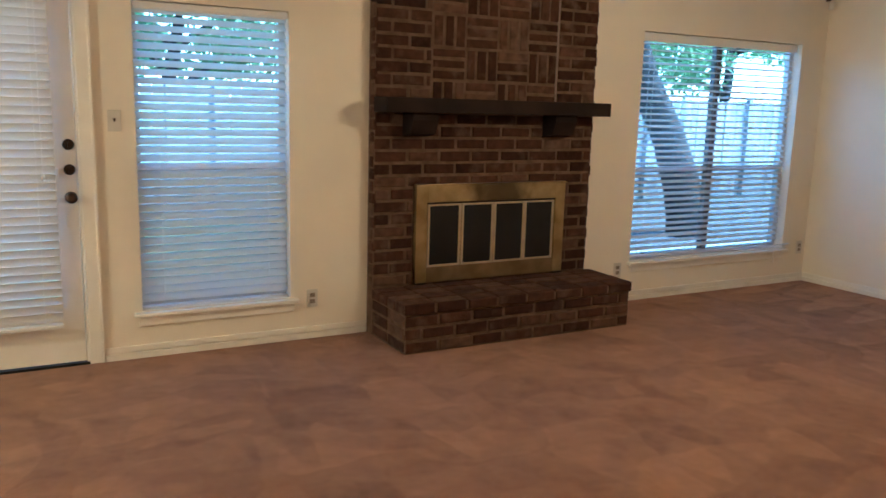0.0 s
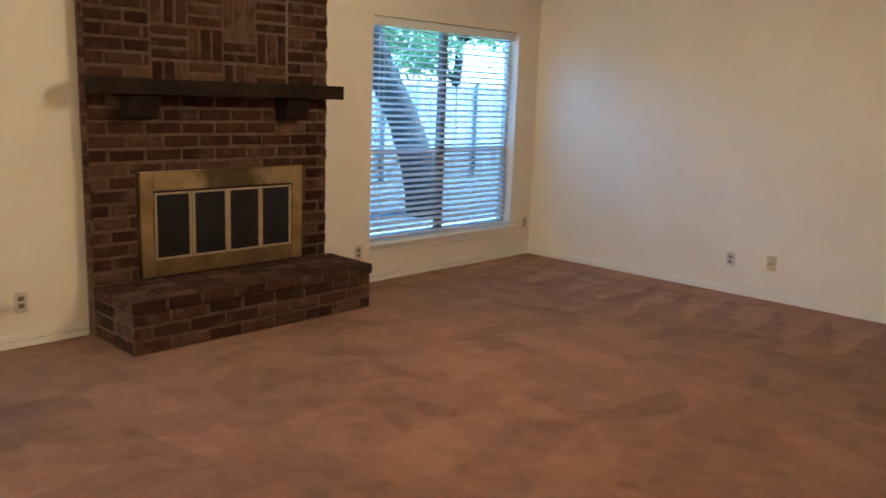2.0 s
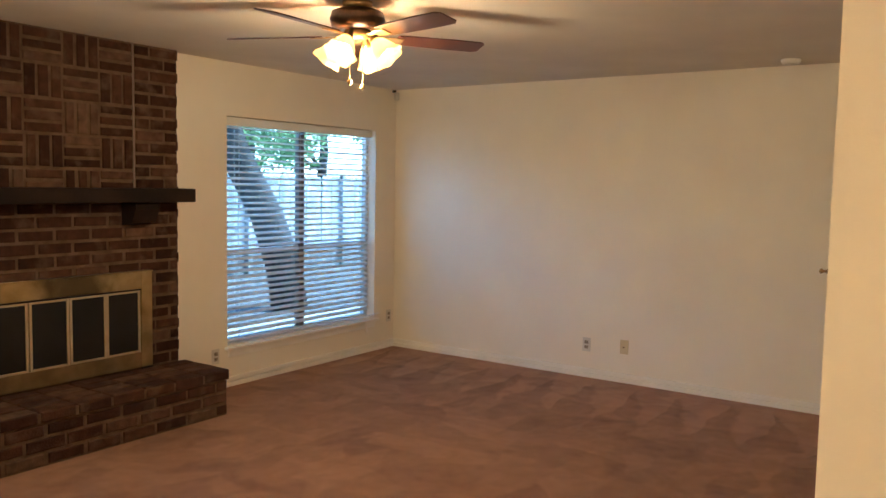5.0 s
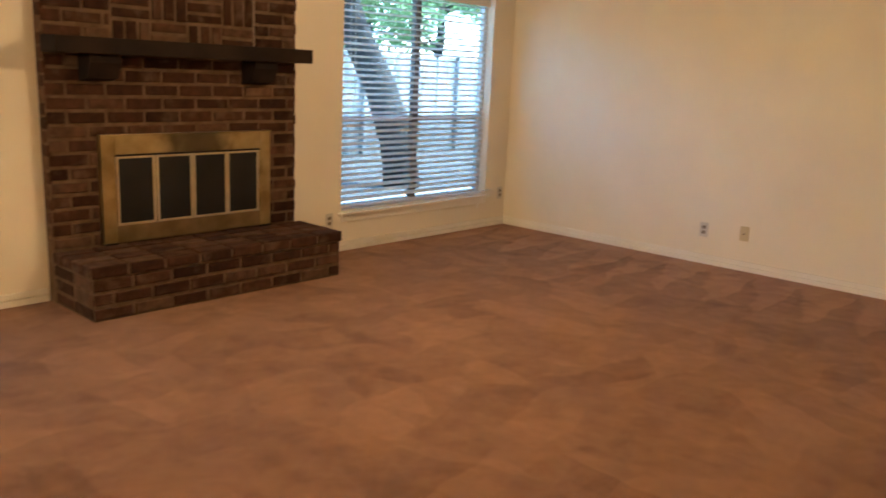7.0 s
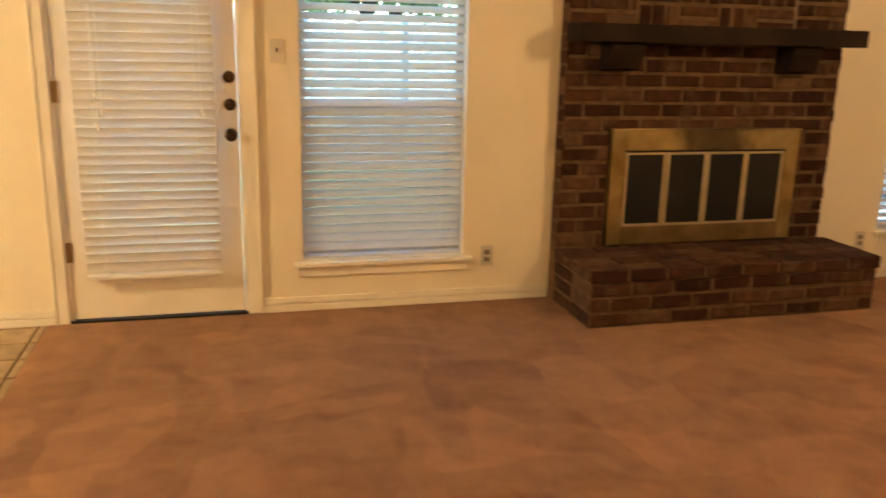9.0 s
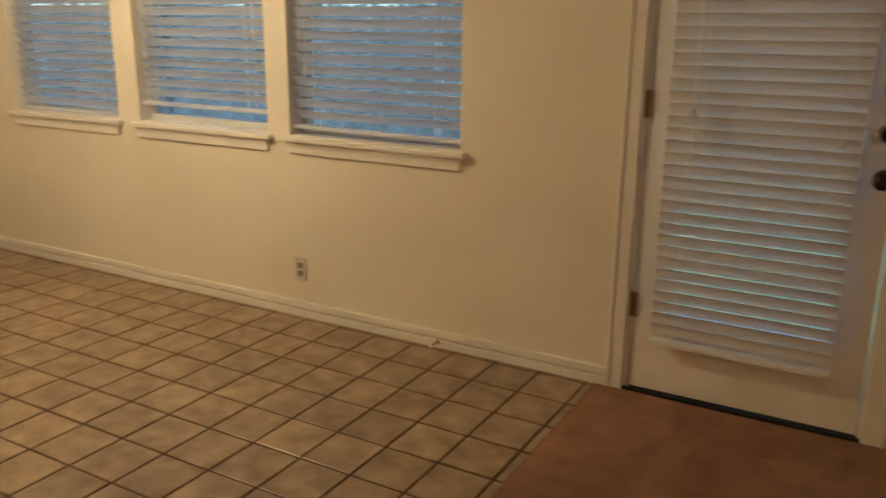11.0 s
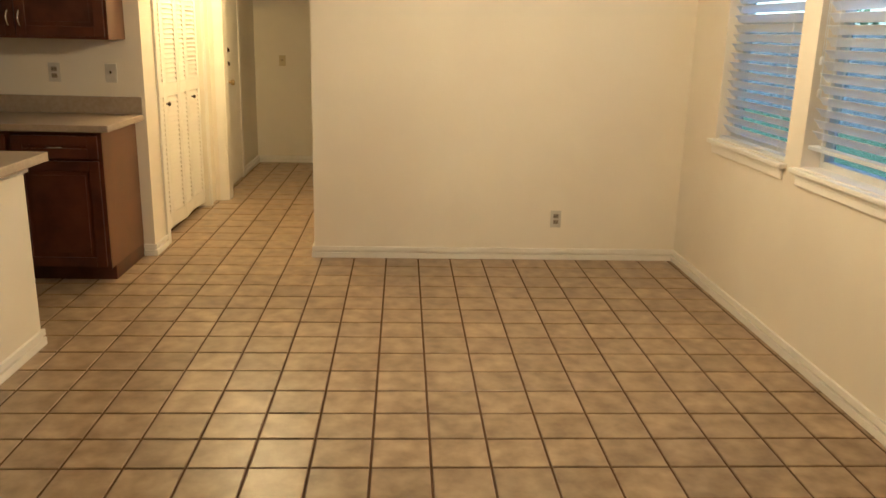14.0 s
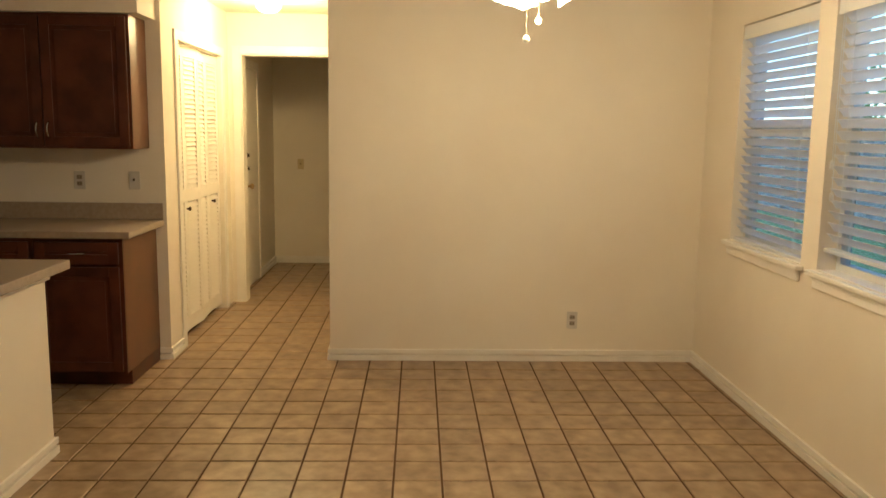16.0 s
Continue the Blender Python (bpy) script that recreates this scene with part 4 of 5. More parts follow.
    for k in range(3):
        for j in range(2):
            y = HY + 0.012 + (0.235 * (j + 0.5) if k % 2 == 0 else (0.12 if j == 0 else 0.352))
            w = 0.22 if k % 2 == 0 or j else 0.21
            brick(h, y, 0.020, (k + 0.5) * RISE, w, RISE - JOINT, -90)
            brick(h, y, HX - 0.020, (k + 0.5) * RISE, w, RISE - JOINT, 90)
    # cap: bricks laid flat, a finger's width proud of the courses below
    zc, hc = (low + HZ) / 2 + 0.002, HZ - low - 0.008
    count = 8
    step = (HX + 2 * lip) / count
    for i in range(count):
        brick(h, -lip + step * (i + 0.5), HY + 0.020 - lip, zc, step - JOINT + 0.004, hc)
    for j in range(4):
        y = HY - lip + 0.118 * (j + 0.5) + 0.006
        brick(h, y, 0.020 - lip, zc, 0.104, hc, -90)
        brick(h, y, HX - 0.020 + lip, zc, 0.104, hc, 90)
        for i in range(count):
            x = -lip + step * (i + 0.5)
            m = pose(x, y, HZ - 0.018 + BR.uniform(-0.0015, 0.002), -90 + BR.uniform(-0.5, 0.5), 0, BR.uniform(-0.6, 0.6))
            piece("brick", brick_mesh(step - 0.012, 0.106, 0.020), h, m)


fireplace()


# ---- lamps ----
def ceiling_fan(m, shade_mat, label, blade_turn, chain, drop=0.0):
    f = thing("ceiling_fan", m, label, "ceiling fan")
    part("canopy", lathe(((0.075, 0.0), (0.072, -0.02), (0.050, -0.045), (0.020, -0.055))), BRASS, f, "brass ceiling canopy")
    part("downrod", lathe(((0.012, -0.05), (0.012, -0.06 - drop)), 12), BRASS, f)
    d = -drop
    part("motor_housing", lathe(((0.03, -0.055 + d), (0.085, -0.065 + d), (0.125, -0.080 + d), (0.135, -0.115 + d), (0.125, -0.150 + d), (0.080, -0.165 + d)), 28), BRONZE, f, "dark bronze motor housing")
    part("switch_housing", lathe(((0.060, -0.165 + d), (0.065, -0.180 + d), (0.060, -0.200 + d), (0.030, -0.212 + d)), 20), BRASS, f)
    for k in range(5):
        a = blade_turn + 72 * k
        bm = bmesh.new()
        pts = [(0.20, 0.050), (0.26, 0.058), (0.50, 0.066), (0.64, 0.064), (0.665, 0.045)]
        rim = [(x, w) for x, w in pts] + [(x, -w) for x, w in reversed(pts)]
        top = [bm.verts.new((x, y, 0.003)) for x, y in rim]
        low = [bm.verts.new((x, y, -0.003)) for x, y in rim]
        bm.faces.new(top)
        bm.faces.new(low[::-1])
        for i in range(len(rim)):
            bm.faces.new((top[i], top[(i + 1) % len(rim)], low[(i + 1) % len(rim)], low[i]))
        blade = part("blade", bm, FANWOOD, f, "dark cherry fan blade")
        blade.matrix_local = pose(0, 0, -0.192 + d, 0, 0, a) @ pose(0, 0, 0, -12)
        iron = boxes((0.09, 0.16, -0.014, 0.014, -0.006, 0.0), (0.155, 0.235, -0.030, 0.030, -0.0085, -0.0035), bevel=0.002)
        part("blade_iron", iron, BRASS, blade, "cast brass blade iron")
    for k in range(4):
        a = 12 + 90 * k
        tilt = pose(0, 0, -0.195 + d, 0, 0, a) @ pose(0.075, 0, 0, 0, 0, 0) @ pose(0, 0, 0, 0, -42, 0)
        arm = part("lamp_arm", lathe(((0.012, 0.03), (0.016, -0.01), (0.026, -0.018), (0.026, -0.04)), 14, tilt), BRASS, f)
        bm = bmesh.new()
        steps = 24
        prof = ((0.026, -0.035), (0.040, -0.055), (0.052, -0.085), (0.060, -0.115), (0.078, -0.145))
        rings = []
        for n, (r, z) in enumerate(prof):
            wave = 0.10 * n / 4
            rings.append([bm.verts.new((r * (1 + wave * math.cos(6 * 2 * math.pi * i / steps)) * math.cos(2 * math.pi * i / steps), r * (1 + wave * math.cos(6 * 2 * math.pi * i / steps)) * math.sin(2 * math.pi * i / steps), z)) for i in range(steps)])
        for p, q in zip(rings, rings[1:]):
            for i in range(steps):
                bm.faces.new((p[i], p[(i + 1) % steps], q[(i + 1) % steps], q[i])).smooth = True
        bmesh.ops.solidify(bm, geom=bm.faces[:], thickness=0.003)
        bmesh.ops.transform(bm, matrix=tilt, verts=bm.verts[:])
        sh = part("shade", bm, shade_mat, arm, "lit fluted tulip glass shade")
        part("bulb", lathe(((0.012, -0.04), (0.018, -0.065), (0.028, -0.090), (0.024, -0.112), (0.008, -0.122)), 14, tilt), BULB, arm, "glowing bulb")
    for x, y, z in chain:
        bm = boxes((x - 0.0012, x + 0.0012, y - 0.0012, y + 0.0012, z, -0.205 + d))
        c = part("pull_chain", bm, BRASS, f)
        part("chain_bob", lathe(((0.003, 0.016), (0.011, 0.008), (0.013, 0.0), (0.010, -0.009), (0.003, -0.014)), 12, pose(x, y, z)), TRIM if shade_mat is SHADE_W else BRASS, c)
    return f


ceiling_fan(pose(FAN[0], FAN[1], H - 0.001), SHADE, "ceiling fan with dark blades and lit amber shades", -32, ((0.02, -0.02, -0.405), (-0.03, 0.02, -0.385)), -0.03)
ceiling_fan(pose(DINE[0], DINE[1], H - 0.001), SHADE_W, "ceiling fan with lit white glass shades", 20, ((0.03, -0.025, -0.580), (-0.03, 0.030, -0.500)), 0.09)

g = thing("hall_ceiling_light", pose(-7.70, -2.93, H - 0.001), "lit mushroom glass ceiling light in the hallway", "ceiling light")
part("base", lathe(((0.085, 0.0), (0.088, -0.012), (0.080, -0.022)), 24), BRASS, g, "brass base plate")
part("globe", lathe(((0.078, -0.023), (0.092, -0.045), (0.088, -0.075), (0.060, -0.100), (0.015, -0.112)), 24), SHADE_W, g, "glowing white glass globe")
g = thing("entry_ceiling_light", pose(-2.35, -6.0, H - 0.001), "lit round glass ceiling light in the entry", "ceiling light")
part("base", lathe(((0.13, 0.0), (0.132, -0.012), (0.12, -0.02)), 24), BRASS, g, "brass base plate")
part("globe", lathe(((0.125, -0.021), (0.13, -0.045), (0.11, -0.075), (0.06, -0.092), (0.01, -0.097)), 24), SHADE_W, g, "glowing white glass globe")

s = thing("smoke_detector", pose(3.95, -3.555, H - 0.001), "round white smoke detector on the ceiling", "smoke detector")
part("body", lathe(((0.062, 0.0), (0.064, -0.012), (0.055, -0.028), (0.025, -0.034)), 24), TRIM, s)
part("vent_ring", lathe(((0.040, -0.0325), (0.041, -0.036), (0.036, -0.037)), 20), PLATE, s)
s = thing("motion_sensor", pose(EAST - 0.045, -0.045, 2.385, 0, 0, 45), "small cream motion sensor in the ceiling corner", "sensor")
part("bracket", boxes((-0.028, 0.028, 0.01, 0.045, 0.025, 0.045), bevel=0.003), BRONZE, s)
part("body", boxes((-0.030, 0.030, -0.018, 0.022, -0.045, 0.024), bevel=0.006), PLATE, s)


# ---- wall plates ----
def outlet(m, kind="outlet", material=None, label="cream duplex wall outlet with two sockets"):
    """A cover plate that faces -y in its own frame."""
    material = material or PLATE
    name = {"outlet": "wall_outlet", "switch": "light_switch", "jack": "cable_plate"}[kind]
    o = thing(name, m, label, name.replace("_", " "), "wall plates")
    part("cover_plate", boxes((-0.035, 0.035, -0.006, -0.0008, -0.057, 0.057), bevel=0.002), material, o)
    if kind == "outlet":
        for z in (-0.020, 0.020):
            s = part("socket", boxes((-0.017, 0.017, -0.009, -0.0062, z - 0.014, z + 0.014), bevel=0.002), SOCKET, o)
            part("slot", boxes((-0.009, -0.006, -0.0100, -0.0091, z - 0.006, z + 0.006), (0.006, 0.009, -0.0100, -0.0091, z - 0.005, z + 0.005)), BLACK, s, "dark slots")
    elif kind == "switch":
        part("toggle", boxes((-0.005, 0.005, -0.018, -0.0062, -0.004, 0.014), bevel=0.002), BRONZE, o)
    else:
        part("socket", lathe(((0.007, 0.0), (0.007, 0.010), (0.003, 0.011)), 12, pose(0, -0.0062, 0, 90)), CHROME, o)
    return o


outlet(pose(-0.365, 0, 0.256))
outlet(pose(2.093, 0, 0.250))
outlet(pose(4.170, 0, 0.304))
outlet(pose(-4.143, 0, 0.241))
outlet(pose(EAST, -2.021, 0.271, 0, 0, -90))
outlet(pose(EAST, -2.347, 0.290, 0, 0, -90), "jack", PLATE_Y, "yellowed cable jack plate low on the wall")
outlet(pose(WEST, -0.812, 0.277, 0, 0, 90))
outlet(pose(WEST, -3.964, 1.160, 0, 0, 90))
outlet(pose(WEST, -3.623, 1.162, 0, 0, 90), "switch", None, "cream toggle switch on the kitchen backsplash")
outlet(pose(-1.477, 0, 1.335), "switch", None, "cream toggle light switch beside the patio door")
outlet(pose(BACK_X, -3.134, 1.106, 0, 0, 90), "switch", PLATE_Y, "toggle switch on the back room wall")

d = thing("door_stop", pose(-3.36, -0.0145, 0.028), "small brass spring door stop on the skirting", "door stop")
part("base", lathe(((0.011, 0.0), (0.011, 0.003), (0.006, 0.006)), 14, pose(0, 0, 0, 90)), BRASS, d)
part("spring", lathe(((0.005, 0.006), (0.0055, 0.020), (0.005, 0.034), (0.0055, 0.048), (0.005, 0.060)), 12, pose(0, 0, 0, 90)), BRASS, d)
part("rubber_tip", lathe(((0.007, 0.060), (0.008, 0.066), (0.006, 0.074)), 12, pose(0, 0, 0, 90)), TRIM, d, "white rubber tip")

k = thing("wall_hook", pose(NEAR[0] + 0.010, NEAR[1], 1.455), "tiny dark brass hook near the wall corner", "hook")
part("rose", lathe(((0.0045, 0.0), (0.005, 0.001), (0.003, 0.003)), 12, pose(0, 0, 0, -90)), BRASS_D, k)
part("peg", lathe(((0.002, 0.003), (0.002, 0.007), (0.0035, 0.009), (0.004, 0.011), (0.002, 0.013)), 12, pose(0, 0, 0, -90)), BRASS_D, k)


# ---- kitchen ----
def shaker(x, y0, y1, z0, z1, parent, name, handle=None):
    """A framed cabinet front that faces +x, its face at x."""
    bm = bmesh.new()
    s = 0.055
    for a, b, c, d in ((y0, y0 + s, z0, z1), (y1 - s, y1, z0, z1), (y0 + s, y1 - s, z1 - s, z1), (y0 + s, y1 - s, z0, z0 + s)):
        box(bm, x - 0.020, x, a, b, c, d, 0.003)
    d = part(name, bm, CHERRY, parent)
    pm = boxes((x - 0.016, x - 0.009, y0 + s - 0.004, y1 - s + 0.004, z0 + s - 0.004, z1 - s + 0.004))
    if z1 - z0 > 0.25:
        box(pm, x - 0.0088, x - 0.003, y0 + s + 0.025, y1 - s - 0.025, z0 + s + 0.025, z1 - s - 0.025, 0.003)
    part("panel", pm, CHERRY, d)
    if handle:
        hy, hz, up = handle
        bm = bmesh.new()
        n = 9
        pts = []
        for i in range(n):
            u = i / (n - 1)
            o = 0.028 * math.sin(math.pi * u) + 0.002
            w = 0.048 * (2 * u - 1)
            pts.append((x + o, hy + (0 if up else w), hz + (w if up else 0)))
        rings = []
        for i, p in enumerate(pts):
            q0, q1 = Vector(pts[max(i - 1, 0)]), Vector(pts[min(i + 1, n - 1)])
            t = (q1 - q0).normalized()
            side = Vector((0, 1, 0)) if up else Vector((0, 0, 1))
            nor = t.cross(side).normalized()
            rings.append([bm.verts.new(Vector(p) + 0.0048 * (math.cos(a) * side + math.sin(a) * nor)) for a in [k * math.pi / 4 for k in range(8)]])
        for a, b in zip(rings, rings[1:]):
            for i in range(8):
                bm.faces.new((a[i], a[(i + 1) % 8], b[(i + 1) % 8], b[i])).smooth = True
        bm.faces.new(rings[0])
        bm.faces.new(rings[-1][::-1])
        part("handle", bm, CHROME, d, "curved brushed nickel handle")
    return d


def base_cabinet(y1, width, end):
    """A floor cabinet against the kitchen wall, from y1 southwards."""
    c = thing("base_cabinet", pose(0, 0, 0), "cherry-stained wooden base cabinet with drawer and door", "cabinet", "kitchen base cabinets")
    y0 = y1 - width + 0.002
    xf = -6.165
    # the end box takes the lighter cherry that has the side light in it
    part("body", boxes((WEST + 0.002, xf - 0.021, y0, y1, 0.085, 0.874), bevel=0.002), CHERRY_LIT if end else CHERRY, c, "reddish brown cabinet box")
    part("toe_kick", boxes((WEST + 0.002, xf - 0.075, y0, y1, 0.0, 0.0845)), CHERRY, c)
    part("face_frame", boxes((xf - 0.0205, xf - 0.003, y0, y0 + 0.03, 0.085, 0.873), (xf - 0.0205, xf - 0.003, y1 - 0.035, y1, 0.085, 0.873), (xf - 0.0205, xf - 0.003, y0 + 0.03, y1 - 0.035, 0.845, 0.873), (xf - 0.0205, xf - 0.003, y0 + 0.03, y1 - 0.035, 0.705, 0.735), (xf - 0.0205, xf - 0.003, y0 + 0.03, y1 - 0.035, 0.085, 0.115)), CHERRY, c)
    m = (y0 + y1) / 2
    shaker(xf + 0.018, y0 + 0.016, y1 - 0.020, 0.727, 0.853, c, "drawer_front", (m, 0.79, False))
    shaker(xf + 0.018, y0 + 0.016, y1 - 0.020, 0.102, 0.712, c, "door", None)


def wall_cabinet(y1, width, end):
    c = thing("wall_cabinet", pose(0, 0, 0), "cherry-stained wooden wall cabinet with two doors", "cabinet", "kitchen wall cabinets")
    y0 = y1 - width + 0.002
    xf = -6.475
    part("body", boxes((WEST + 0.002, xf - 0.021, y0, y1, 1.365, 2.144), bevel=0.002), CHERRY_LIT if end else CHERRY, c, "reddish brown cabinet box")
    part("face_frame", boxes((xf - 0.0205, xf - 0.003, y0, y0 + 0.03, 1.366, 2.143), (xf - 0.0205, xf - 0.003, y1 - 0.03, y1, 1.366, 2.143), (xf - 0.0205, xf - 0.003, y0 + 0.03, y1 - 0.03, 1.366, 1.40), (xf - 0.0205, xf - 0.003, y0 + 0.03, y1 - 0.03, 2.105, 2.143)), CHERRY, c)
    m = (y0 + y1) / 2
    shaker(xf + 0.018, m + 0.003, y1 - 0.015, 1.380, 2.128, c, "door", (m + 0.032, 1.475, True))
    shaker(xf + 0.018, y0 + 0.015, m - 0.003, 1.380, 2.128, c, "door", (m - 0.032, 1.475, True))


y = -3.500
for k in range(6):
    base_cabinet(y, 0.50, k == 0)
    y -= 0.50
y = -3.522
for k in range(3):
    wall_cabinet(y, 1.02, k == 0)
    y -= 1.02
c = thing("kitchen_countertop", pose(0, 0, 0), "beige laminate countertop with matching upstand on cabinets", "countertop")
part("slab", boxes((WEST + 0.001, -6.125, -6.55, -3.445, 0.876, 0.915), bevel=0.006), COUNTER, c)
part("backsplash", boxes((WEST + 0.001, WEST + 0.020, -6.55, -3.449, 0.9155, 1.020), bevel=0.004), COUNTER, c)
setting("soffit", boxes((WEST + 0.001, -6.435, SOUTH, -3.455, 2.146, H - 0.001)), WALL, "cream painted soffit above the kitchen cabinets", "soffit")

setting("wall_peninsula", boxes((-5.205, -3.20, -3.620, -3.500, -0.02, 0.858)), WALL, "white half wall below the kitchen peninsula", "wall")
baseboard("baseboard_peninsula", (("x", -5.222, -3.20, -3.500, 1), ("y", -3.62, -3.500, -5.205, -1)), "white skirting along the half wall")
setting("trim_peninsula", boxes((-5.220, -3.19, -3.499, -3.482, 0.815, 0.857), (-5.222, -5.206, -3.62, -3.4995, 0.815, 0.857), bevel=0.005), TRIM, "white moulding under the peninsula top", "trim")
c = thing("peninsula_countertop", pose(0, 0, 0), "beige laminate peninsula top on a half wall", "countertop")
part("slab", boxes((-5.258, -3.12, -4.12, -3.405, 0.859, 0.902), bevel=0.007), COUNTER, c)
setting("wall_peninsula_back", boxes((-5.205, -3.20, -4.08, -3.621, -0.02, 0.858)), CHERRY, "cherry-stained cabinet backs below the peninsula", "cabinet run")


# ---- yard ----
setting("ground", boxes((-120, 120, 0.151, 160, -0.45, -0.19)), GRASS, "shaded lawn behind the house", "ground")
setting("patio", boxes((1.3, 11.0, 0.5, 2.5, -0.188, -0.13), bevel=0.01), CONCRETE, "pale concrete patio outside the window", "patio")
# added strip: its dark grey stands in for shade beyond the sunlit patio
setting("shaded_ground", boxes((1.0, 12.0, 2.55, 6.2, -0.189, -0.16), bevel=0.01), GROUND_SHADE, "grey ground painted as shaded, between patio and fence", "gravel")


def picket():
    bm = bmesh.new()
    out = [(-0.068, 0.0), (0.068, 0.0), (0.068, 1.80), (0.045, 1.84), (-0.045, 1.84), (-0.068, 1.80)]
    a = [bm.verts.new((x, -0.008, z)) for x, z in out]
    b = [bm.verts.new((x, 0.008, z)) for x, z in out]
    bm.faces.new(a)
    bm.faces.new(b[::-1])
    for i in range(6):
        bm.faces.new((a[i], a[(i + 1) % 6], b[(i + 1) % 6], b[i]))
    return mesh_of("picket", bm, FENCE)


def yard_fence():
    f = thing("yard_fence", pose(0, 6.5, -0.19), "weathered grey wooden privacy fence along the yard", "fence")
    me = picket()
    rnd = random.Random(8)
    n = 288
    x0 = -24.95
    for i in range(n):
        piece("picket", me, f, pose(x0 + 0.145 * i, rnd.uniform(-0.004, 0.004), rnd.uniform(0.0, 0.03), 0, rnd.uniform(-0.6, 0.6)))
    for z in (0.35, 1.0, 1.60):
        part("rail", boxes((x0 - 0.1, x0 + 0.145 * n, 0.010, 0.050, z - 0.045, z + 0.045)), FENCE, f)
    for i in range(17):
        part("post", boxes((x0 + 2.55 * i, x0 + 0.09 + 2.55 * i, -0.10, -0.011, 0.0, 1.9), bevel=0.004), FENCE, f)


yard_fence()


def limb(points, r0, r1, steps=10):
    """A tapered, slightly crooked limb through points."""
    bm = bmesh.new()
    pts = [Vector(p) for p in points]
    rings = []
    rnd = random.Random(len(points) * 7 + int(r0 * 1000))
    for i, p in enumerate(pts):
        t = (pts[min(i + 1, len(pts) - 1)] - pts[max(i - 1, 0)]).normalized()
        u = t.orthogonal().normalized()
        v = t.cross(u)
        r = r0 + (r1 - r0) * i / (len(pts) - 1)
        rings.append([bm.verts.new(p + r * rnd.uniform(0.88, 1.12) * (math.cos(2 * math.pi * k / steps) * u + math.sin(2 * math.pi * k / steps) * v)) for k in range(steps)])
    for a, b in zip(rings, rings[1:]):
        for k in range(steps):
            bm.faces.new((a[k], a[(k + 1) % steps], b[(k + 1) % steps], b[k])).smooth = True
    bm.faces.new(rings[0][::-1])
    bm.faces.new(rings[-1])
    return bm


def crown(centres, leaves, size, seed):
    """Loose clumps of small folded leaves, with gaps between."""
    rnd = np.random.RandomState(seed)
    verts, faces = [], []
    for i in range(leaves):
        c, r = centres[rnd.randint(len(centres))]
        d = rnd.normal(size=3)
        d /= np.linalg.norm(d)
        p = np.array(c) + d * r * rnd.uniform(0.25, 1.0) * np.array((1, 1, 0.75))
        a, b = rnd.normal(size=3), rnd.normal(size=3)
        a /= np.linalg.norm(a)
        b -= a * (a @ b)
        b /= np.linalg.norm(b)
        s = size * rnd.uniform(0.6, 1.3)
        n = len(verts)
        k = np.cross(a, b) * s * 0.25
        verts += [p - a * s, p + b * s * 0.45 + k, p + a * s, p - b * s * 0.45 + k]
        faces += [(n, n + 1, n + 2), (n, n + 2, n + 3)]
    me = bpy.data.meshes.new("crown")
    me.from_pydata([tuple(map(float, v)) for v in verts], [], faces)
    me.materials.append(LEAF)
    return me


def tree(x, y, label, lean, height, spread, seed, leaves=3600, girth=0.19, size=0.10, bend=1.0):
    rnd = random.Random(seed)
    t = thing("tree", pose(x, y, -0.22), label, "tree")
    n = 7
    stem = [(lean[0] * (i / n) ** bend + 0.04 * math.sin(i * 1.7 + seed), lean[1] * i / n + 0.04 * math.cos(i * 2.1), height * i / n) for i in range(n + 1)]
    part("trunk", limb(stem, girth, girth * 0.5), BARK, t, "rough dark brown bark")
    top = Vector(stem[-1])
    clumps = []
    for k in range(7):
        a = 2 * math.pi * k / 7 + rnd.uniform(-0.3, 0.3)
        start = Vector(stem[rnd.choice((4, 5, 6, 7))])
        end = start + Vector((math.cos(a) * spread * rnd.uniform(0.6, 1), math.sin(a) * spread * rnd.uniform(0.6, 1), rnd.uniform(0.1, 1.3)))
        mid = (start + end) / 2 + Vector((0, 0, 0.2))
        part("limb", limb((start, (start + mid) / 2 + Vector((0, 0, 0.08)), mid, end), girth * 0.32, girth * 0.08, 7), BARK, t)
        clumps += [(tuple(mid), spread * 0.30), (tuple(end), spread * 0.42)]
    clumps.append((tuple(top + Vector((0, 0, 0.6))), spread * 0.5))
    ob = new("crown", crown(clumps, leaves, size, seed))
    ob.parent = t
    tagged(ob, kind="stuff", label="loose green leaves")


tree(5.98, 3.05, "leaning tree with a thick dark trunk near the patio", (-2.3, 0.3), 4.8, 2.2, 5, 3200, 0.25, bend=1.25)
tree(10.5, 9.0, "leafy yard tree behind the fence", (0.3, 0.2), 3.6, 3.0, 9, 6500)
tree(7.8, 8.2, "tall leafy tree hanging over the fence", (-0.3, -0.2), 3.8, 2.8, 41, 6500)
tree(5.0, 9.5, "leafy yard tree with spreading limbs", (-0.2, 0.1), 3.0, 2.7, 12, 4200)
tree(0.2, 8.6, "leafy yard tree seen beyond the fence", (0.3, 0.0), 2.8, 2.6, 15, 4200)
tree(-5.5, 9.2, "broad leafy tree shading the lawn", (0.2, 0.1), 2.9, 2.8, 19, 4200)
tree(-11.5, 9.4, "leafy tree over the western stretch of fence", (0.2, 0.0), 2.9, 2.8, 27, 4200)
tree(-17.5, 10.2, "large leafy tree by the fence corner", (-0.2, 0.1), 3.1, 3.0, 31, 4200)
tree(14.5, 10.5, "tall leafy tree at the yard's far side", (0.2, 0.1), 3.6, 2.8, 23, 4200)


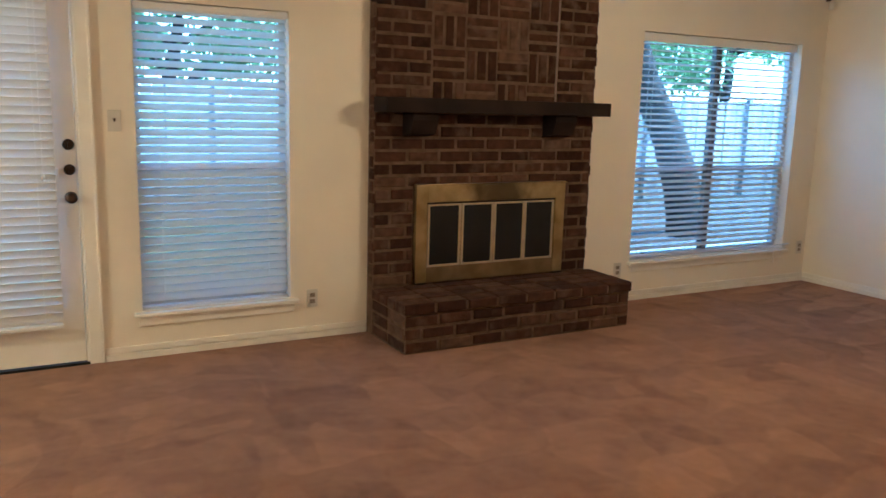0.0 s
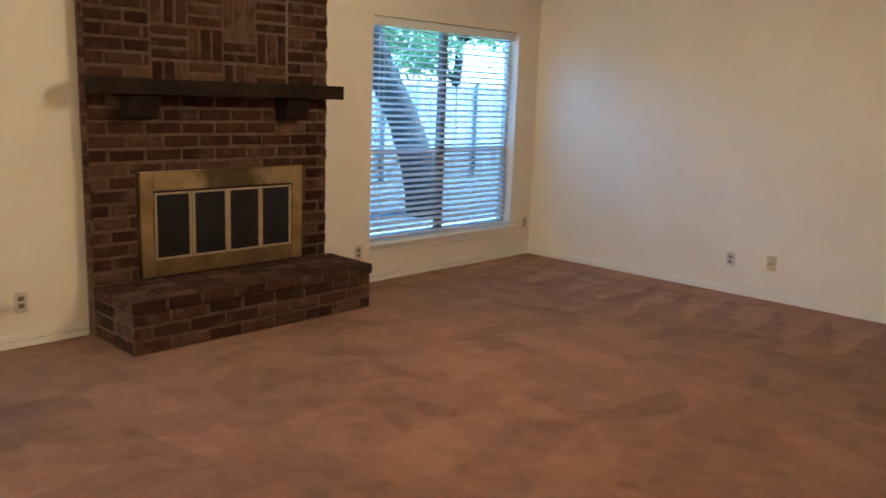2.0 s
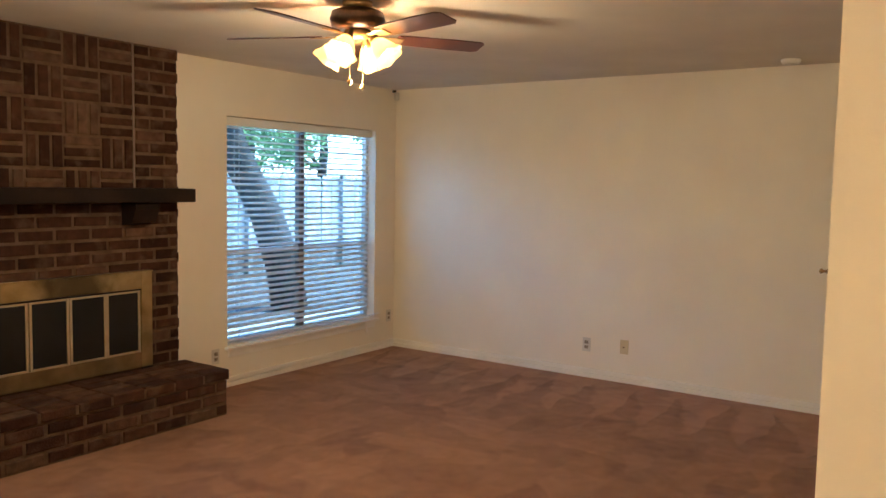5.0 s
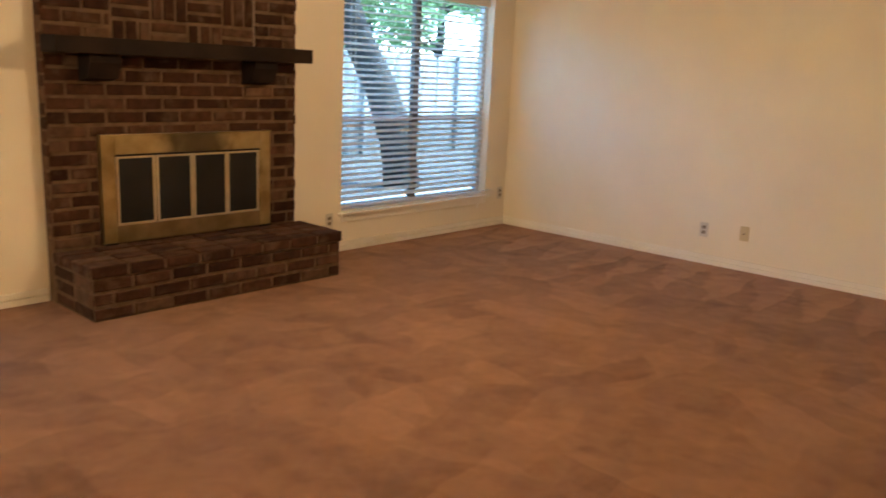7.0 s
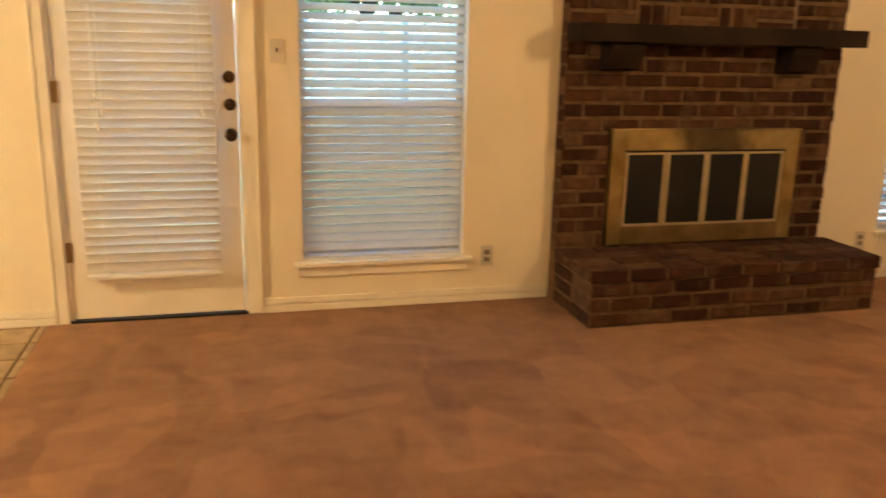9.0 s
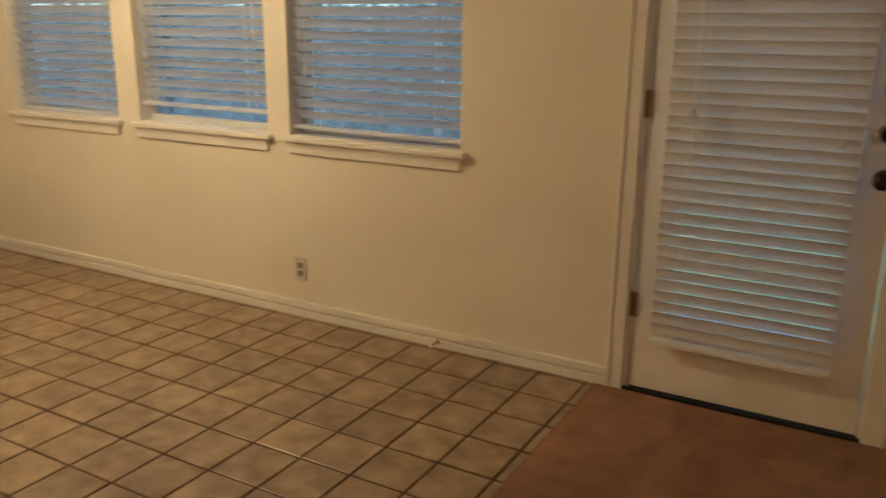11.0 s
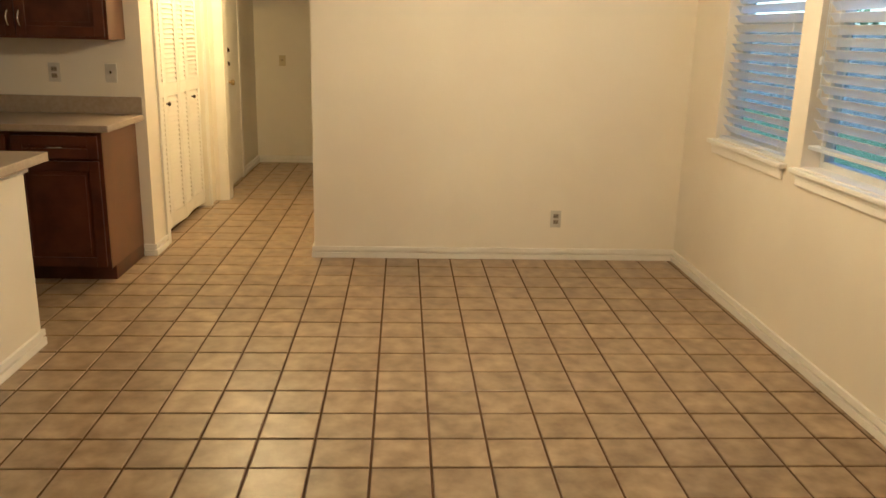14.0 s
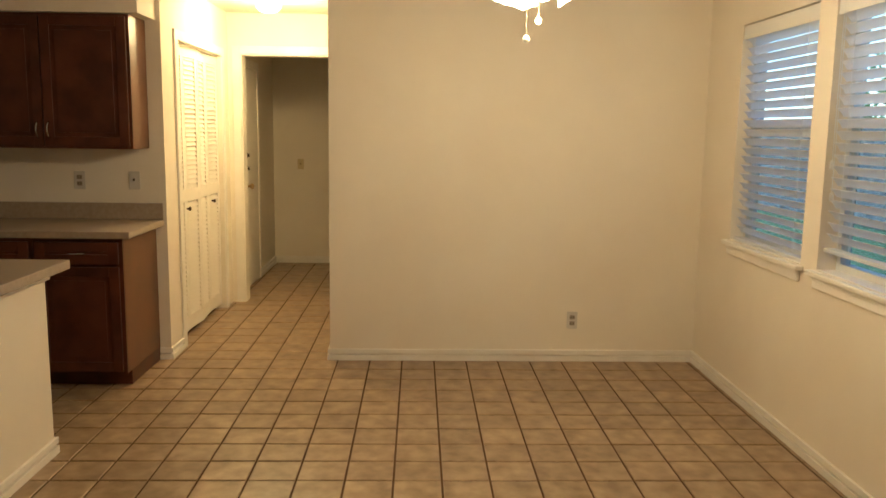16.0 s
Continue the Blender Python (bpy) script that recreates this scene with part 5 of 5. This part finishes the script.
# ---- floor tiles ----
def tile_floor():
    f = setting("floor_tile", boxes((WEST - 0.02, CARPET_X - 0.001, SOUTH, 0.0, -0.0215, -0.0045), (BACK_X, WEST - 0.021, PANTRY_Y - 0.1, -1.6, -0.0215, -0.0045)), GROUT, "beige ceramic floor tiles with dark grout", "tile floor")
    pitch, pitch_y, gap = 0.2055, 0.2102, 0.0098
    px, py = -5.534, -0.036
    w, wy = pitch - gap, pitch_y - gap
    bm = bmesh.new()
    rims = []
    for s, z in ((0.0, -0.012), (0.0, -0.0018), (0.003, 0.0)):
        rims.append([bm.verts.new((sx * (w / 2 - s), sy * (wy / 2 - s), z)) for sx, sy in ((-1, -1), (1, -1), (1, 1), (-1, 1))])
    for a, b in zip(rims, rims[1:]):
        for i in range(4):
            bm.faces.new((a[i], a[(i + 1) % 4], b[(i + 1) % 4], b[i]))
    bm.faces.new(rims[2])
    me = mesh_of("tile", bm, TILE)
    rnd = random.Random(4)
    verts, faces = [], []
    singles = 0
    regions = ((WEST, CARPET_X, SOUTH, 0.0), (BACK_X, WEST, PANTRY_Y - 0.08, HALL_N), (BACK_X, HALL_X - 0.15, HALL_N, -1.6))
    for r, (x0, x1, y0, y1) in enumerate(regions):
        for i in range(math.floor((x0 - px) / pitch), math.ceil((x1 - px) / pitch)):
            for j in range(math.floor((y0 - py) / pitch_y), math.ceil((y1 - py) / pitch_y)):
                a, b = max(px + i * pitch + gap / 2, x0), min(px + (i + 1) * pitch - gap / 2, x1)
                c, d = max(py + j * pitch_y + gap / 2, y0), min(py + (j + 1) * pitch_y - gap / 2, y1)
                if b - a < 0.012 or d - c < 0.012:
                    continue
                z = rnd.uniform(-0.0012, 0.0006)
                whole = b - a > w - 1e-4 and d - c > wy - 1e-4
                if r == 0 and whole and a > -6.35 and c > -3.45 and singles < 300:
                    piece("tile", me, f, pose((a + b) / 2, (c + d) / 2, z, rnd.uniform(-0.12, 0.12), rnd.uniform(-0.12, 0.12), rnd.choice((0, 180))))
                    singles += 1
                    continue
                n = len(verts)
                for s, h in ((0.0, -0.012), (0.0, -0.0018), (0.003, 0.0)):
                    verts += [(a + s, c + s, z + h), (b - s, c + s, z + h), (b - s, d - s, z + h), (a + s, d - s, z + h)]
                for k in (0, 4):
                    for q in range(4):
                        faces.append((n + k + q, n + k + (q + 1) % 4, n + k + 4 + (q + 1) % 4, n + k + 4 + q))
                faces.append((n + 8, n + 9, n + 10, n + 11))
    me2 = bpy.data.meshes.new("tile_field")
    me2.from_pydata(verts, [], faces)
    me2.materials.append(TILE_J)
    ob = new("tile_field", me2)
    ob.parent = f
    tagged(ob, "beige ceramic tiles", kind="stuff")


tile_floor()
